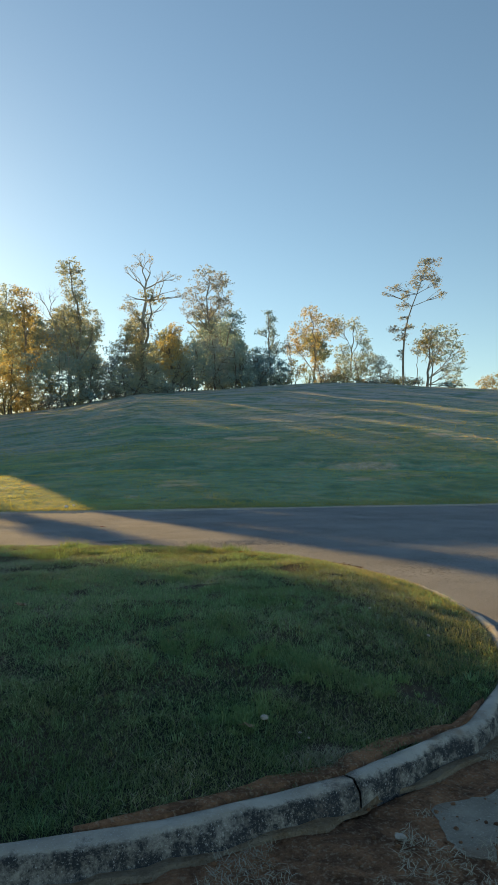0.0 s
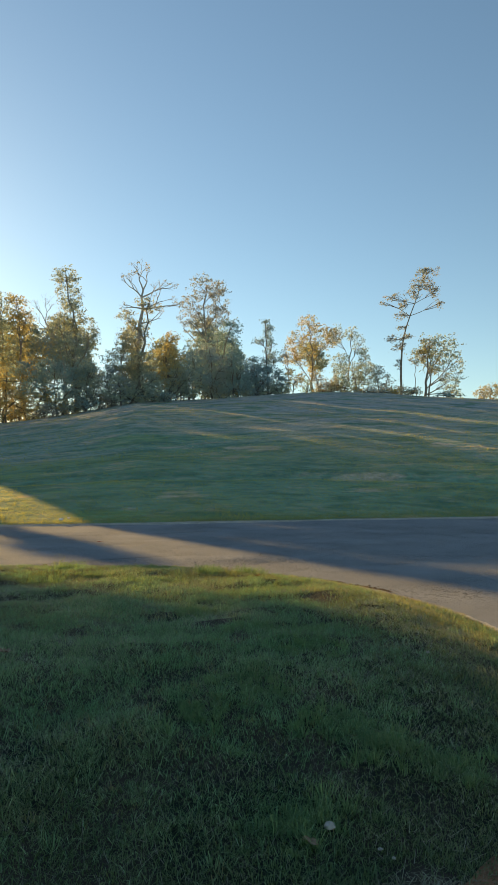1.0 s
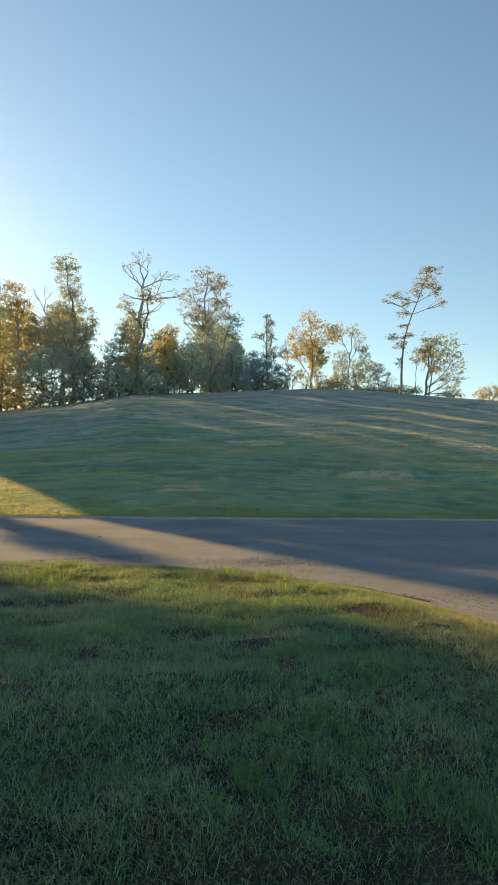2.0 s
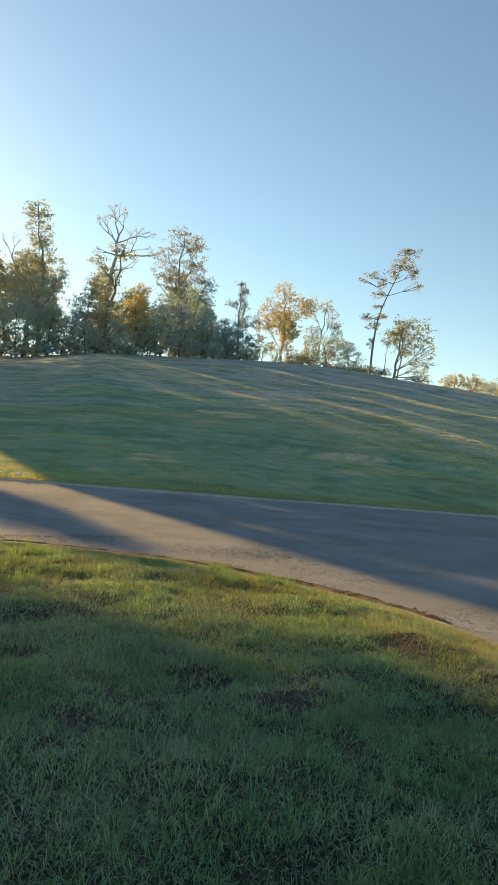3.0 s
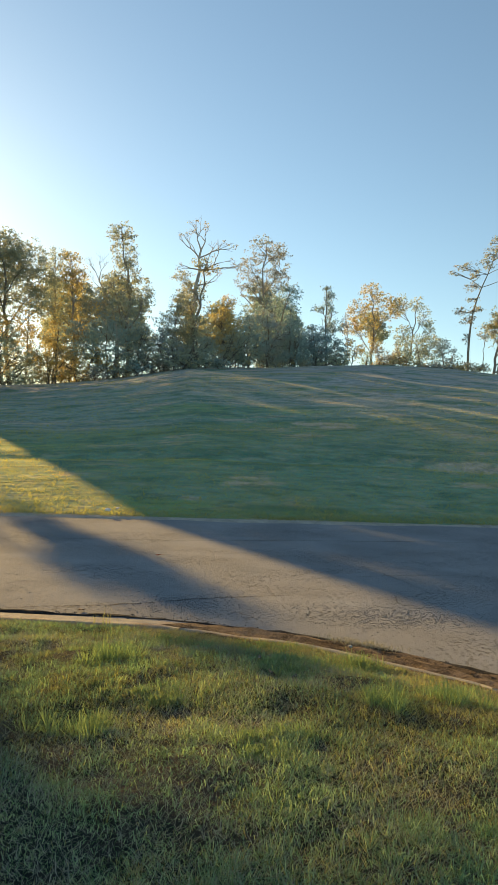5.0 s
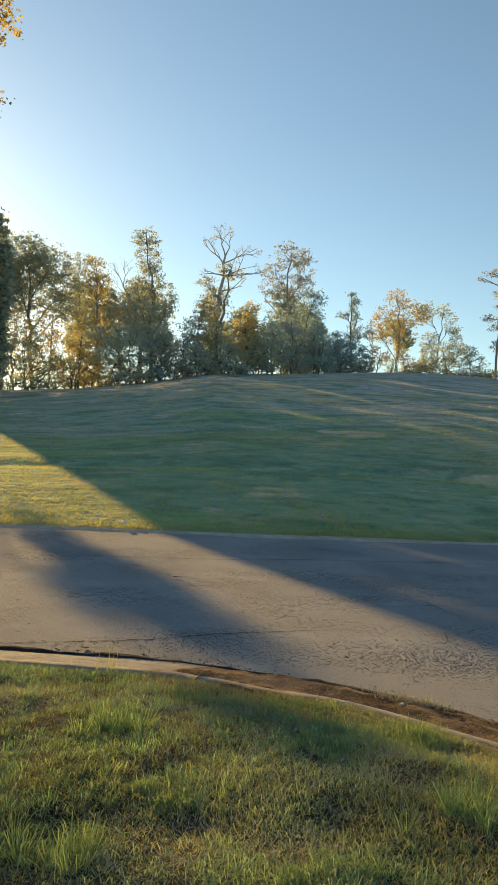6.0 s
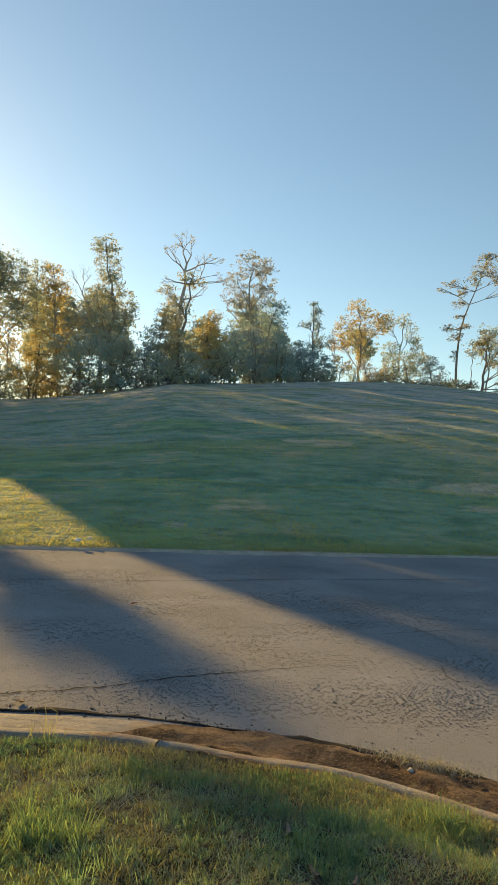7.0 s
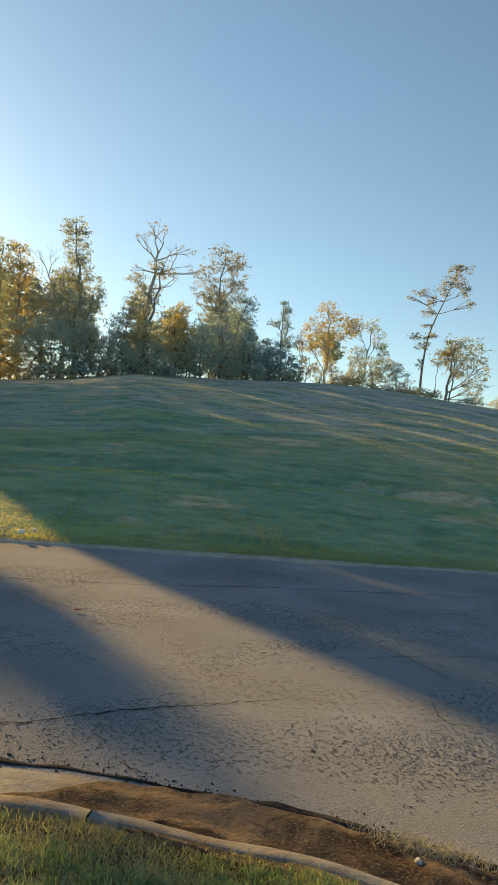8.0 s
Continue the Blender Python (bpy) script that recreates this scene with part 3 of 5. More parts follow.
# crumbs of earth on the silt and on the car park soil
for name, a, b, far, many, mat, text in (("gutter_crumbs", J0, J0 + int(0.62 * (J1 - J0)), 0.42, 800, SILT, "crumbs of dry earth in the gutter"), ("soil_crumbs", C0, C1, 0.8, 1500, SOIL, "crumbs of red earth on the car park")):
    i = rs.integers(a, b, many)
    o = rs.uniform(0.03, far, many)
    x, y = KERB_LINE[i, 0] + KN[i, 0] * o + rs.uniform(-0.05, 0.05, many), KERB_LINE[i, 1] + KN[i, 1] * o + rs.uniform(-0.02, 0.02, many)
    sz = 0.004 + 0.012 * rs.uniform(0, 1, many) ** 3
    pebbles(name, np.stack([x, y, pave_z(y) + 0.034 + sz * 0.2], 1), sz, mat, text, rs)

# ---------------------------------------------------------------- trees
def tube(path, radii, sides, verts, quads):
    """Adds a tapered tube along a path to the lists."""
    base = len(verts)
    path = [Vector(p) for p in path]
    for n, (p, r) in enumerate(zip(path, radii)):
        d = (path[min(n + 1, len(path) - 1)] - path[max(n - 1, 0)]).normalized()
        u = d.cross(Vector((0.31, 0.87, 0.21))).normalized()
        w = d.cross(u)
        for k in range(sides):
            a = 2 * math.pi * k / sides
            verts.append(p + (u * math.cos(a) + w * math.sin(a)) * r)
    for n in range(len(path) - 1):
        for k in range(sides):
            a, b = base + n * sides + k, base + n * sides + (k + 1) % sides
            quads.append((a, b, b + sides, a + sides))


def bent(a, b, bend, n, rnd):
    a, b = Vector(a), Vector(b)
    off = Vector((rnd.uniform(-1, 1), rnd.uniform(-1, 1), rnd.uniform(-0.2, 0.6))) * bend * (b - a).length
    return [a.lerp(b, i / n) + off * math.sin(math.pi * i / n) + Vector((rnd.uniform(-1, 1), rnd.uniform(-1, 1), 0)) * 0.02 * (b - a).length * (0 < i < n) for i in range(n + 1)]


def leaf_cards(centres, count, spread, size, r):
    """Small four-cornered leaves scattered round clump centres, flattened into sprays."""
    c = np.repeat(np.asarray(centres), count, 0)
    n = len(c)
    wide = np.repeat(r.uniform(0.6, 1.5, len(centres)), count)[:, None]
    c = c + r.normal(0, spread, (n, 3)) * (1, 1, 0.62) * wide
    u = r.normal(size=(n, 3))
    u /= np.linalg.norm(u, axis=1)[:, None]
    w = np.cross(u, r.normal(size=(n, 3)))
    w /= np.linalg.norm(w, axis=1)[:, None] + 1e-9
    s = r.uniform(0.55, 1.3, (n, 1)) * size
    u, w = u * s, w * s * 0.66
    v = np.stack([c - u, c + w * 0.9 - u * 0.1, c + u, c - w * 0.9 - u * 0.1], 1).reshape(-1, 3)
    return v, np.arange(4 * n).reshape(-1, 4)


def fork(start, way, length, radius, depth, rnd, verts, quads, ends):
    """A bough that parts again and again into finer ones."""
    end = start + way * length
    path = bent(start, end, 0.07, 4, rnd)
    tube(path, [radius * (1 - 0.4 * i / 4) for i in range(5)], 6 if depth > 3 else 4 if depth > 1 else 3, verts, quads)
    if depth == 0:
        ends.append(end)
        return
    for k in range(rnd.choice((2, 2, 3))):
        tilt = Vector((rnd.gauss(0, 1), rnd.gauss(0, 0.8), rnd.gauss(0, 0.55))) * 0.52
        turned = (way + tilt + Vector((0, 0, 0.10))).normalized()
        fork(path[-1] if k < 2 else path[2], turned, length * rnd.uniform(0.58, 0.86), radius * 0.6, depth - 1, rnd, verts, quads, ends)


def bare_tree(place, turn, spine, boughs, radius, label, bark, seed, leaf="", many=0):
    """A leafless tree: a stem through the spine's (across, up), then forking boughs (height on the spine, across, rise, length, depth)."""
    r, rnd = np.random.default_rng(seed), random.Random(seed)
    top = tagged(new("dead_tree"), label, "tree", "trees on the hill")
    top.matrix_world = pose(*place, 0, 0, turn)
    tv, tq, ends = [], [], []
    stem = [Vector((x, 0.25 * math.sin(z * 0.5), z)) for x, z in spine]
    tube(stem, [radius * (1 - 0.62 * i / (len(stem) - 1)) for i in range(len(stem))], 8, tv, tq)
    for h, across, rise, length, depth in boughs:
        k = min(range(len(stem)), key=lambda i: abs(stem[i].z - h))
        way = Vector((across, rnd.uniform(-0.4, 0.4), rise)).normalized()
        fork(stem[k], way, length, radius * 0.34, depth, rnd, tv, tq, ends)
    part("trunk", tv, tq, bark, top, soft=True)
    if leaf:
        at = np.array([e[:] for e in ends])
        at = at[r.uniform(size=len(at)) < many]
        v, q = leaf_cards(at, 14, 0.16, 0.10, r)
        fast_mesh("crown", v, q, LEAF[leaf], top)
    return top


def tree(kind, place, turn, leaf, trunk_r, dens, lobes, label, bark, seed, clumps=13.0, leaf_size=0.105, stems=1, gap=-0.12, spine=None, count=22):
    r, rnd = np.random.default_rng(seed), random.Random(seed)
    top = tagged(new(kind), label, "shrub" if kind in ("shrub", "thicket") else "tree", "trees on the hill")
    top.matrix_world = pose(*place, 0, 0, turn)
    tv, tq, centres = [], [], []
    lobes3 = [(x, rnd.uniform(-0.5, 0.5) * rx, h, rx * 1.04, rz * 1.06) for x, h, rx, rz in lobes]
    lead = max(lobes3, key=lambda l: l[2] + l[4])
    for st in range(stems):
        tip = lead if st == 0 else lobes3[rnd.randrange(len(lobes3))]
        foot = (rnd.uniform(-0.8, 0.8) * (st > 0), rnd.uniform(-0.8, 0.8) * (st > 0), -0.4)
        path = bent(foot, (tip[0], tip[1], tip[2] + tip[4] * 0.55), 0.035, 10, rnd)
        if spine and st == 0:
            zs = np.linspace(-0.4, spine[-1][1], 11)
            path = [Vector((float(np.interp(z, [p[1] for p in spine], [p[0] for p in spine])) + rnd.uniform(-0.06, 0.06), rnd.uniform(-0.06, 0.06), z)) for z in zs]
        tube(path, [trunk_r * (1.25 if i == 0 else 1.0) * (1 - 0.88 * i / 10) + 0.012 for i in range(11)], 7, tv, tq)
        if st == 0:
            main = path
    for x, y, h, rx, rz in lobes3:
        c = Vector((x, y, h))
        side = math.hypot(x - lead[0] * h / max(lead[2], 0.1), y)
        z0 = max(h * 0.3, h - 0.9 * side - rz * 0.9)
        if spine:
            z0 = h - 0.35 * abs(x - float(np.interp(h, [p[1] for p in spine], [p[0] for p in spine])))
        k = min(range(len(main)), key=lambda i: abs(main[i].z - z0))
        rad = max(0.03, trunk_r * 0.45 * (1 - 0.6 * k / 10))
        limb = bent(main[k], c, 0.10, 5, rnd)
        tube(limb, [rad * (1 - 0.75 * i / 5) + 0.008 for i in range(6)], 5, tv, tq)
        n = int(max(5, dens * clumps * math.pi * rx * rz))
        d = r.normal(size=(n, 3))
        d /= np.linalg.norm(d, axis=1)[:, None]
        rad_at = r.uniform(0.25, 1.0, (n, 1)) ** 0.55 * r.uniform(0.85, 1.2, (n, 1))
        pts = np.array((x, y, h)) + d * rad_at * (rx, rx * 0.85, rz)
        keep = [noise.noise(Vector((p[0] * 1.15 + seed, p[1] * 1.15, p[2] * 1.4))) > gap for p in pts]
        pts = pts[keep]
        centres.append(pts)
        for p in pts[:10]:
            start = limb[rnd.randrange(2, 6)]
            twig = bent(start, p, 0.14, 4, rnd)
            tube(twig, [0.032 * (1 - 0.7 * i / 4) + 0.006 for i in range(5)], 4, tv, tq)
    part("trunk", tv, tq, bark, top, soft=True)
    v, q = leaf_cards(np.concatenate(centres), count, 0.19, leaf_size, r)
    fast_mesh("crown", v, q, LEAF[leaf], top)
    return top


WORDS = {"gold": "golden-yellow autumn", "amber": "amber and green autumn", "rust": "rusty brown", "tan": "thin tan-brown", "olive": "olive-green",
         "dusk": "dark green and yellow", "grey": "grey-green", "teal": "deep green", "cedar": "dark evergreen"}
# kind, bearing and distance from the walk's start, leaf, trunk radius, density, crown lobes (across, up, half width, half height)
TREES = [
    ("elm", -8.9, 92.3, "dusk", 0.28, 1.8, [(-1.9, 16.6, 2.9, 2.2), (0.8, 15.4, 2.9, 2.5), (2.9, 13.5, 1.8, 2.2), (-4.0, 13.9, 2.6, 2.9), (-0.8, 11.9, 3.7, 2.3), (3.1, 10.4, 1.8, 1.7), (-1.2, 14.6, 3.1, 2.6)]),
    ("elm", -11.3, 94.1, "dusk", 0.25, 1.8, [(-0.9, 15.3, 2.7, 2.7), (-3.3, 13.4, 3.1, 3.1), (-0.2, 11.0, 2.8, 2.4), (-1.3, 13.4, 2.8, 2.8)]),
    ("maple", -7.9, 90.3, "gold", 0.14, 0.75, [(0.0, 7.5, 1.8, 2.3), (-1.9, 6.0, 2.0, 2.3), (1.5, 4.5, 2.0, 2.6), (-0.8, 2.6, 2.3, 1.8)]),
    ("maple", -10.4, 90.1, "gold", 0.14, 0.7, [(0.0, 7.5, 2.3, 2.3), (-1.5, 5.3, 2.0, 2.6), (1.1, 3.0, 2.1, 2.0)]),
    ("poplar", -6.1, 95.5, "olive", 0.2, 1.0, [(0.0, 15.5, 1.3, 2.7), (-0.2, 11.5, 1.8, 3.2), (0.3, 7.5, 1.6, 3.2)]),
    ("maple", -4.6, 92.6, "gold", 0.22, 1.0, [(-0.7, 15.0, 1.6, 1.9), (-0.9, 13.0, 1.2, 1.3), (0.5, 13.4, 1.1, 1.4), (0.0, 10.9, 1.7, 1.8), (2.3, 9.0, 1.3, 1.6), (-1.6, 8.3, 1.6, 1.7), (0.9, 7.2, 1.3, 1.6), (0.0, 5.0, 2.4, 2.4), (0.5, 2.6, 2.6, 2.1)]),
    ("tulip_tree", -0.4, 91.0, "dusk", 0.3, 1.2, [(-1.4, 17.8, 1.7, 1.5), (-0.8, 15.3, 1.7, 2.0), (-0.2, 12.2, 1.5, 2.3), (1.7, 10.5, 1.3, 2.1), (-2.1, 11.1, 1.7, 2.3), (-1.1, 8.1, 1.7, 2.3), (0.8, 5.8, 1.2, 1.7)]),
    ("thicket", -1.7, 87.9, "teal", 0.12, 1.2, [(-3.7, 4.4, 2.5, 2.5), (-0.4, 4.8, 2.6, 2.5), (2.9, 4.3, 2.2, 2.5), (0.7, 2.2, 3.7, 1.5)]),
    ("thicket", -3.5, 86.7, "gold", 0.1, 0.8, [(-2.2, 1.5, 2.9, 1.6), (2.9, 1.8, 2.6, 1.2), (1.1, 3.3, 1.4, 1.4)]),
    ("locust", 2.6, 93.4, "grey", 0.15, 0.75, [(-0.8, 5.3, 1.6, 1.9), (0.8, 4.2, 1.7, 2.3), (-1.2, 2.2, 1.7, 1.6), (1.3, 7.3, 1.2, 1.2)]),
    ("dead_oak", 4.4, 92.0, "amber", 0.32, 1.0, [(-1.2, 12.0, 1.2, 0.9), (1.9, 13.5, 1.8, 1.1), (0.4, 10.5, 1.5, 1.4), (-0.2, 8.6, 2.2, 1.8), (-1.2, 5.9, 2.6, 2.2), (0.5, 3.2, 2.5, 2.3)]),
    ("maple", 7.0, 97.9, "gold", 0.2, 1.0, [(-0.3, 7.6, 2.0, 2.3), (0.8, 9.7, 1.1, 1.0), (-1.2, 4.8, 2.5, 2.5), (0.8, 3.1, 2.5, 2.5), (2.5, 5.6, 1.1, 2.0)]),
    ("shrub", 8.2, 92.6, "rust", 0.1, 1.0, [(0.0, 2.1, 1.5, 1.9), (1.2, 1.0, 0.9, 0.9)]),
    ("hickory", 10.4, 103.8, "tan", 0.25, 0.75, [(-0.2, 17.9, 2.6, 1.7), (1.6, 18.0, 1.4, 1.3), (-2.2, 15.4, 2.2, 1.7), (-3.6, 11.7, 0.8, 0.6), (1.9, 16.0, 1.6, 2.2), (-3.1, 13.0, 1.5, 1.0), (0.2, 13.9, 2.2, 1.7), (2.3, 13.4, 1.2, 1.6)]),
    ("hickory", 11.1, 102.4, "teal", 0.2, 1.05, [(0.0, 8.5, 1.5, 2.7), (-2.8, 7.2, 2.1, 2.6), (-0.9, 4.2, 2.4, 2.6), (2.3, 11.1, 1.5, 1.9), (2.6, 7.2, 1.7, 2.6), (1.7, 3.4, 2.1, 2.4)]),
    ("shrub", 11.8, 96.0, "teal", 0.08, 1.3, [(-1.2, 1.4, 2.4, 1.4), (1.6, 1.0, 2.2, 1.1), (3.2, 1.4, 1.1, 1.3)]),
    ("cedar", 15.6, 105.0, "cedar", 0.16, 1.15, [(-0.5, 12.1, 0.6, 0.6), (-0.2, 11.0, 1.1, 0.7), (0.0, 9.8, 0.7, 0.7), (-1.6, 8.8, 1.2, 0.4), (0.5, 8.2, 0.7, 1.1), (1.1, 6.3, 1.0, 1.2), (-0.2, 6.5, 0.7, 1.4), (-1.3, 5.3, 2.3, 1.6), (0.0, 3.2, 2.6, 2.1), (-2.2, 2.3, 1.9, 2.1), (1.6, 2.3, 1.1, 2.3)]),
    ("oak", 19.3, 113.9, "gold", 0.22, 0.95, [(-0.6, 12.5, 2.0, 1.6), (-2.2, 9.8, 1.9, 1.7), (1.6, 10.3, 2.1, 2.1), (-1.0, 7.3, 2.3, 1.7), (3.5, 10.2, 1.3, 1.7), (-3.6, 7.0, 1.7, 1.5), (0.2, 5.0, 1.0, 1.3)]),
    ("sapling", 17.6, 107.2, "gold", 0.08, 1.0, [(0.5, 2.9, 1.6, 1.6), (-0.6, 1.7, 0.7, 1.4)]),
    ("sapling", 17.3, 109.7, "tan", 0.07, 0.5, [(-0.5, 7.7, 0.9, 1.3), (-0.3, 5.0, 0.5, 1.5)]),
    ("thicket", 18.9, 112.1, "teal", 0.08, 1.1, [(0.0, 1.6, 1.1, 1.7)]),
    ("ash", 21.9, 115.4, "olive", 0.16, 0.85, [(-1.2, 11.3, 1.5, 1.5), (1.5, 11.7, 1.4, 1.2), (2.7, 9.4, 1.2, 1.7), (3.7, 7.4, 0.9, 1.7), (-0.6, 7.0, 1.6, 1.6), (-1.2, 4.1, 1.2, 1.9)]),
    ("hawthorn", 23.2, 109.1, "olive", 0.14, 1.0, [(-1.1, 3.0, 2.7, 2.4), (1.4, 3.4, 2.0, 2.0), (-2.3, 1.3, 2.0, 1.5), (-3.6, 1.0, 1.8, 1.3)]),
    ("locust", 25.0, 109.7, "grey", 0.1, 0.7, [(-0.7, 3.5, 1.5, 1.5), (0.9, 2.1, 1.3, 1.6), (-1.4, 1.0, 1.6, 1.1)]),
    ("sycamore", 26.6, 110.3, "tan", 0.2, 1.05, [(4.6, 20.3, 1.5, 0.7), (3.6, 19.6, 1.2, 1.0), (2.9, 18.0, 1.4, 1.0), (4.8, 18.0, 1.0, 0.8), (5.5, 16.6, 0.8, 0.8), (5.9, 15.0, 0.6, 0.8), (2.0, 16.5, 1.2, 0.8), (-1.2, 16.2, 1.4, 0.5), (-2.4, 15.6, 0.8, 0.5), (0.6, 15.1, 1.0, 0.7), (0.0, 13.1, 1.2, 0.5), (0.2, 11.6, 1.0, 0.5), (0.3, 9.8, 1.9, 0.5), (-1.6, 9.6, 0.6, 0.6), (0.0, 8.2, 1.1, 0.7), (-0.4, 5.8, 0.6, 1.1)]),
    ("shrub", 26.9, 108.3, "rust", 0.06, 0.7, [(-0.2, 1.0, 1.4, 1.1), (1.6, 0.6, 1.1, 0.7)]),
    ("maple", 28.5, 109.0, "olive", 0.22, 0.65, [(0.7, 8.5, 2.0, 1.6), (3.0, 8.0, 2.4, 2.0), (-0.8, 6.8, 1.8, 1.5), (1.4, 5.7, 2.0, 2.0), (3.9, 5.9, 1.8, 2.0), (3.5, 2.5, 1.6, 1.5), (5.0, 3.9, 0.9, 2.0), (4.4, 0.7, 1.1, 1.3)]),
    ("maple", 28.8, 109.0, "gold", 0.12, 0.6, [(-0.2, 8.0, 1.5, 1.5), (0.7, 5.3, 1.3, 1.5), (-1.1, 7.0, 1.1, 0.9)]),
    ("sapling", 27.9, 111.0, "tan", 0.07, 0.5, [(-0.2, 6.6, 1.1, 1.1)]),
    ("thicket", 1.9, 88.6, "grey", 0.08, 0.9, [(-0.4, 1.2, 1.9, 1.0), (2.6, 1.6, 1.6, 1.2)]),
    ("thicket", 6.0, 88.4, "teal", 0.08, 1.0, [(-0.6, 0.3, 2.2, 0.9), (1.6, 0.5, 1.3, 0.7)]),
    ("thicket", 15.1, 100.6, "teal", 0.08, 1.0, [(-1.5, 0.4, 1.8, 0.8), (2.1, 0.5, 1.3, 1.2)]),
    ("thicket", 20.6, 108.7, "rust", 0.06, 0.9, [(-0.5, 0.6, 1.6, 0.9), (1.4, 1.3, 1.5, 1.1)]),
    ("thicket", 23.9, 107.0, "grey", 0.06, 0.8, [(-0.4, 0.4, 1.8, 0.7), (3.1, 0.6, 1.6, 0.9)]),
    ("thicket", -9.4, 86.2, "olive", 0.1, 0.8, [(-1.8, 3.6, 2.4, 2.2), (1.1, 2.9, 2.2, 1.7), (3.6, 2.9, 1.9, 1.9), (-0.4, 5.8, 2.2, 1.6)]),
    ("thicket", -5.6, 85.5, "gold", 0.1, 0.9, [(-1.1, 1.9, 1.9, 1.7), (1.1, 3.0, 1.9, 2.1), (0.0, 5.2, 1.7, 1.7)]),
    ("thicket", 0.5, 86.9, "dusk", 0.1, 1.0, [(-0.7, 2.0, 1.9, 1.7), (1.3, 2.3, 1.5, 1.7), (0.4, 4.5, 1.6, 1.6)]),
    ("thicket", 3.8, 85.1, "olive", 0.1, 0.95, [(-1.1, 1.7, 1.7, 1.6), (1.4, 1.9, 1.6, 1.7), (2.8, 2.8, 1.4, 1.8)]),
    ("thicket", 7.0, 89.9, "olive", 0.1, 0.9, [(-0.8, 1.4, 1.7, 1.4), (1.5, 3.3, 1.7, 2.0), (3.4, 2.9, 1.4, 2.1)]),
    ("thicket", 13.0, 97.9, "teal", 0.1, 1.0, [(0.0, 2.7, 1.5, 2.3), (1.6, 1.9, 1.3, 1.8), (-2.0, 3.9, 1.6, 2.1)]),
    ("thicket", 16.6, 102.5, "cedar", 0.1, 1.0, [(0.4, 1.5, 0.9, 1.4), (-3.4, 1.5, 1.9, 1.4), (-5.1, 3.0, 1.2, 1.7)]),
    ("thicket", 2.7, 90.5, "grey", 0.1, 1.0, [(-0.9, 3.6, 1.3, 1.6), (0.9, 2.6, 1.4, 1.6), (0.0, 1.6, 1.8, 1.4)]),
    ("thicket", 5.3, 91.0, "olive", 0.1, 1.1, [(-1.0, 5.0, 1.5, 1.8), (1.0, 4.2, 1.5, 1.9), (0.0, 2.2, 2.3, 1.8)]),
    ("thicket", 7.3, 92.5, "gold", 0.12, 1.1, [(-0.8, 6.4, 1.3, 1.7), (1.1, 5.2, 1.3, 1.9), (0.0, 3.0, 2.0, 2.2)]),
    ("thicket", 9.3, 93.5, "teal", 0.1, 1.1, [(0.1, 5.0, 1.3, 1.9), (-1.2, 2.6, 1.4, 1.9), (1.3, 3.2, 1.4, 1.9)]),
    ("thicket", 10.9, 95.0, "grey", 0.1, 1.1, [(-0.5, 6.0, 1.4, 1.8), (1.1, 4.6, 1.4, 1.9), (0.0, 2.4, 2.1, 1.9)]),
    ("thicket", 12.6, 96.5, "teal", 0.1, 1.1, [(-0.4, 5.4, 1.3, 1.8), (1.1, 3.4, 1.4, 1.9), (-0.9, 2.0, 1.7, 1.7)]),
    ("thicket", 14.6, 98.5, "cedar", 0.1, 1.1, [(-0.3, 3.8, 1.2, 1.5), (0.9, 2.4, 1.4, 1.6), (-1.0, 1.8, 1.3, 1.4)]),
    ("thicket", 19.9, 107.5, "rust", 0.06, 1.1, [(-0.6, 2.2, 1.1, 1.1), (0.6, 1.4, 1.2, 1.0)]),
    # Eleven back-row trees added behind front crowns to block sun streaks on the hill.
    ("ash", -5.6, 110.0, "olive", 0.22, 1.5, [(-0.4, 16.0, 2.1, 1.8), (0.6, 13.2, 2.2, 2.0), (-0.5, 10.0, 2.4, 2.2)]),
    ("ash", -4.2, 112.0, "dusk", 0.22, 1.5, [(0.0, 17.0, 2.0, 1.8), (-0.6, 14.2, 2.2, 2.0), (0.6, 11.0, 2.4, 2.2)]),
    ("ash", -1.4, 107.0, "grey", 0.2, 1.7, [(0.0, 15.6, 2.2, 1.8), (-0.6, 12.8, 2.4, 2.0), (0.6, 9.6, 2.4, 2.2)]),
    ("ash", -0.2, 122.0, "dusk", 0.24, 1.9, [(0.0, 17.6, 3.0, 2.0), (-0.6, 14.4, 3.2, 2.2), (0.8, 11.4, 3.0, 2.2)]),
    ("ash", -2.8, 115.0, "grey", 0.24, 1.6, [(0.0, 16.2, 2.0, 1.8), (-0.5, 13.8, 2.2, 2.0), (0.6, 11.2, 2.4, 2.2)]),
    ("ash", 4.4, 107.0, "dusk", 0.2, 1.5, [(-0.6, 12.4, 1.7, 1.7), (0.7, 9.8, 1.9, 1.9), (-0.5, 7.0, 2.2, 2.2), (0.3, 4.0, 2.4, 2.2)]),
    ("maple", 7.0, 104.0, "olive", 0.16, 1.5, [(0.0, 9.8, 1.9, 1.6), (-1.0, 7.0, 2.0, 1.9), (1.0, 6.4, 2.0, 2.0)]),
    ("ash", 10.2, 112.0, "grey", 0.22, 1.5, [(-0.4, 14.4, 2.0, 1.6), (0.6, 11.6, 2.3, 2.0), (-0.6, 8.6, 2.4, 2.2), (0.4, 5.2, 2.6, 2.2)]),
    ("ash", 11.3, 122.0, "dusk", 0.22, 1.5, [(0.0, 14.6, 2.2, 1.9), (-0.8, 11.4, 2.4, 2.2), (0.9, 8.4, 2.5, 2.3)]),
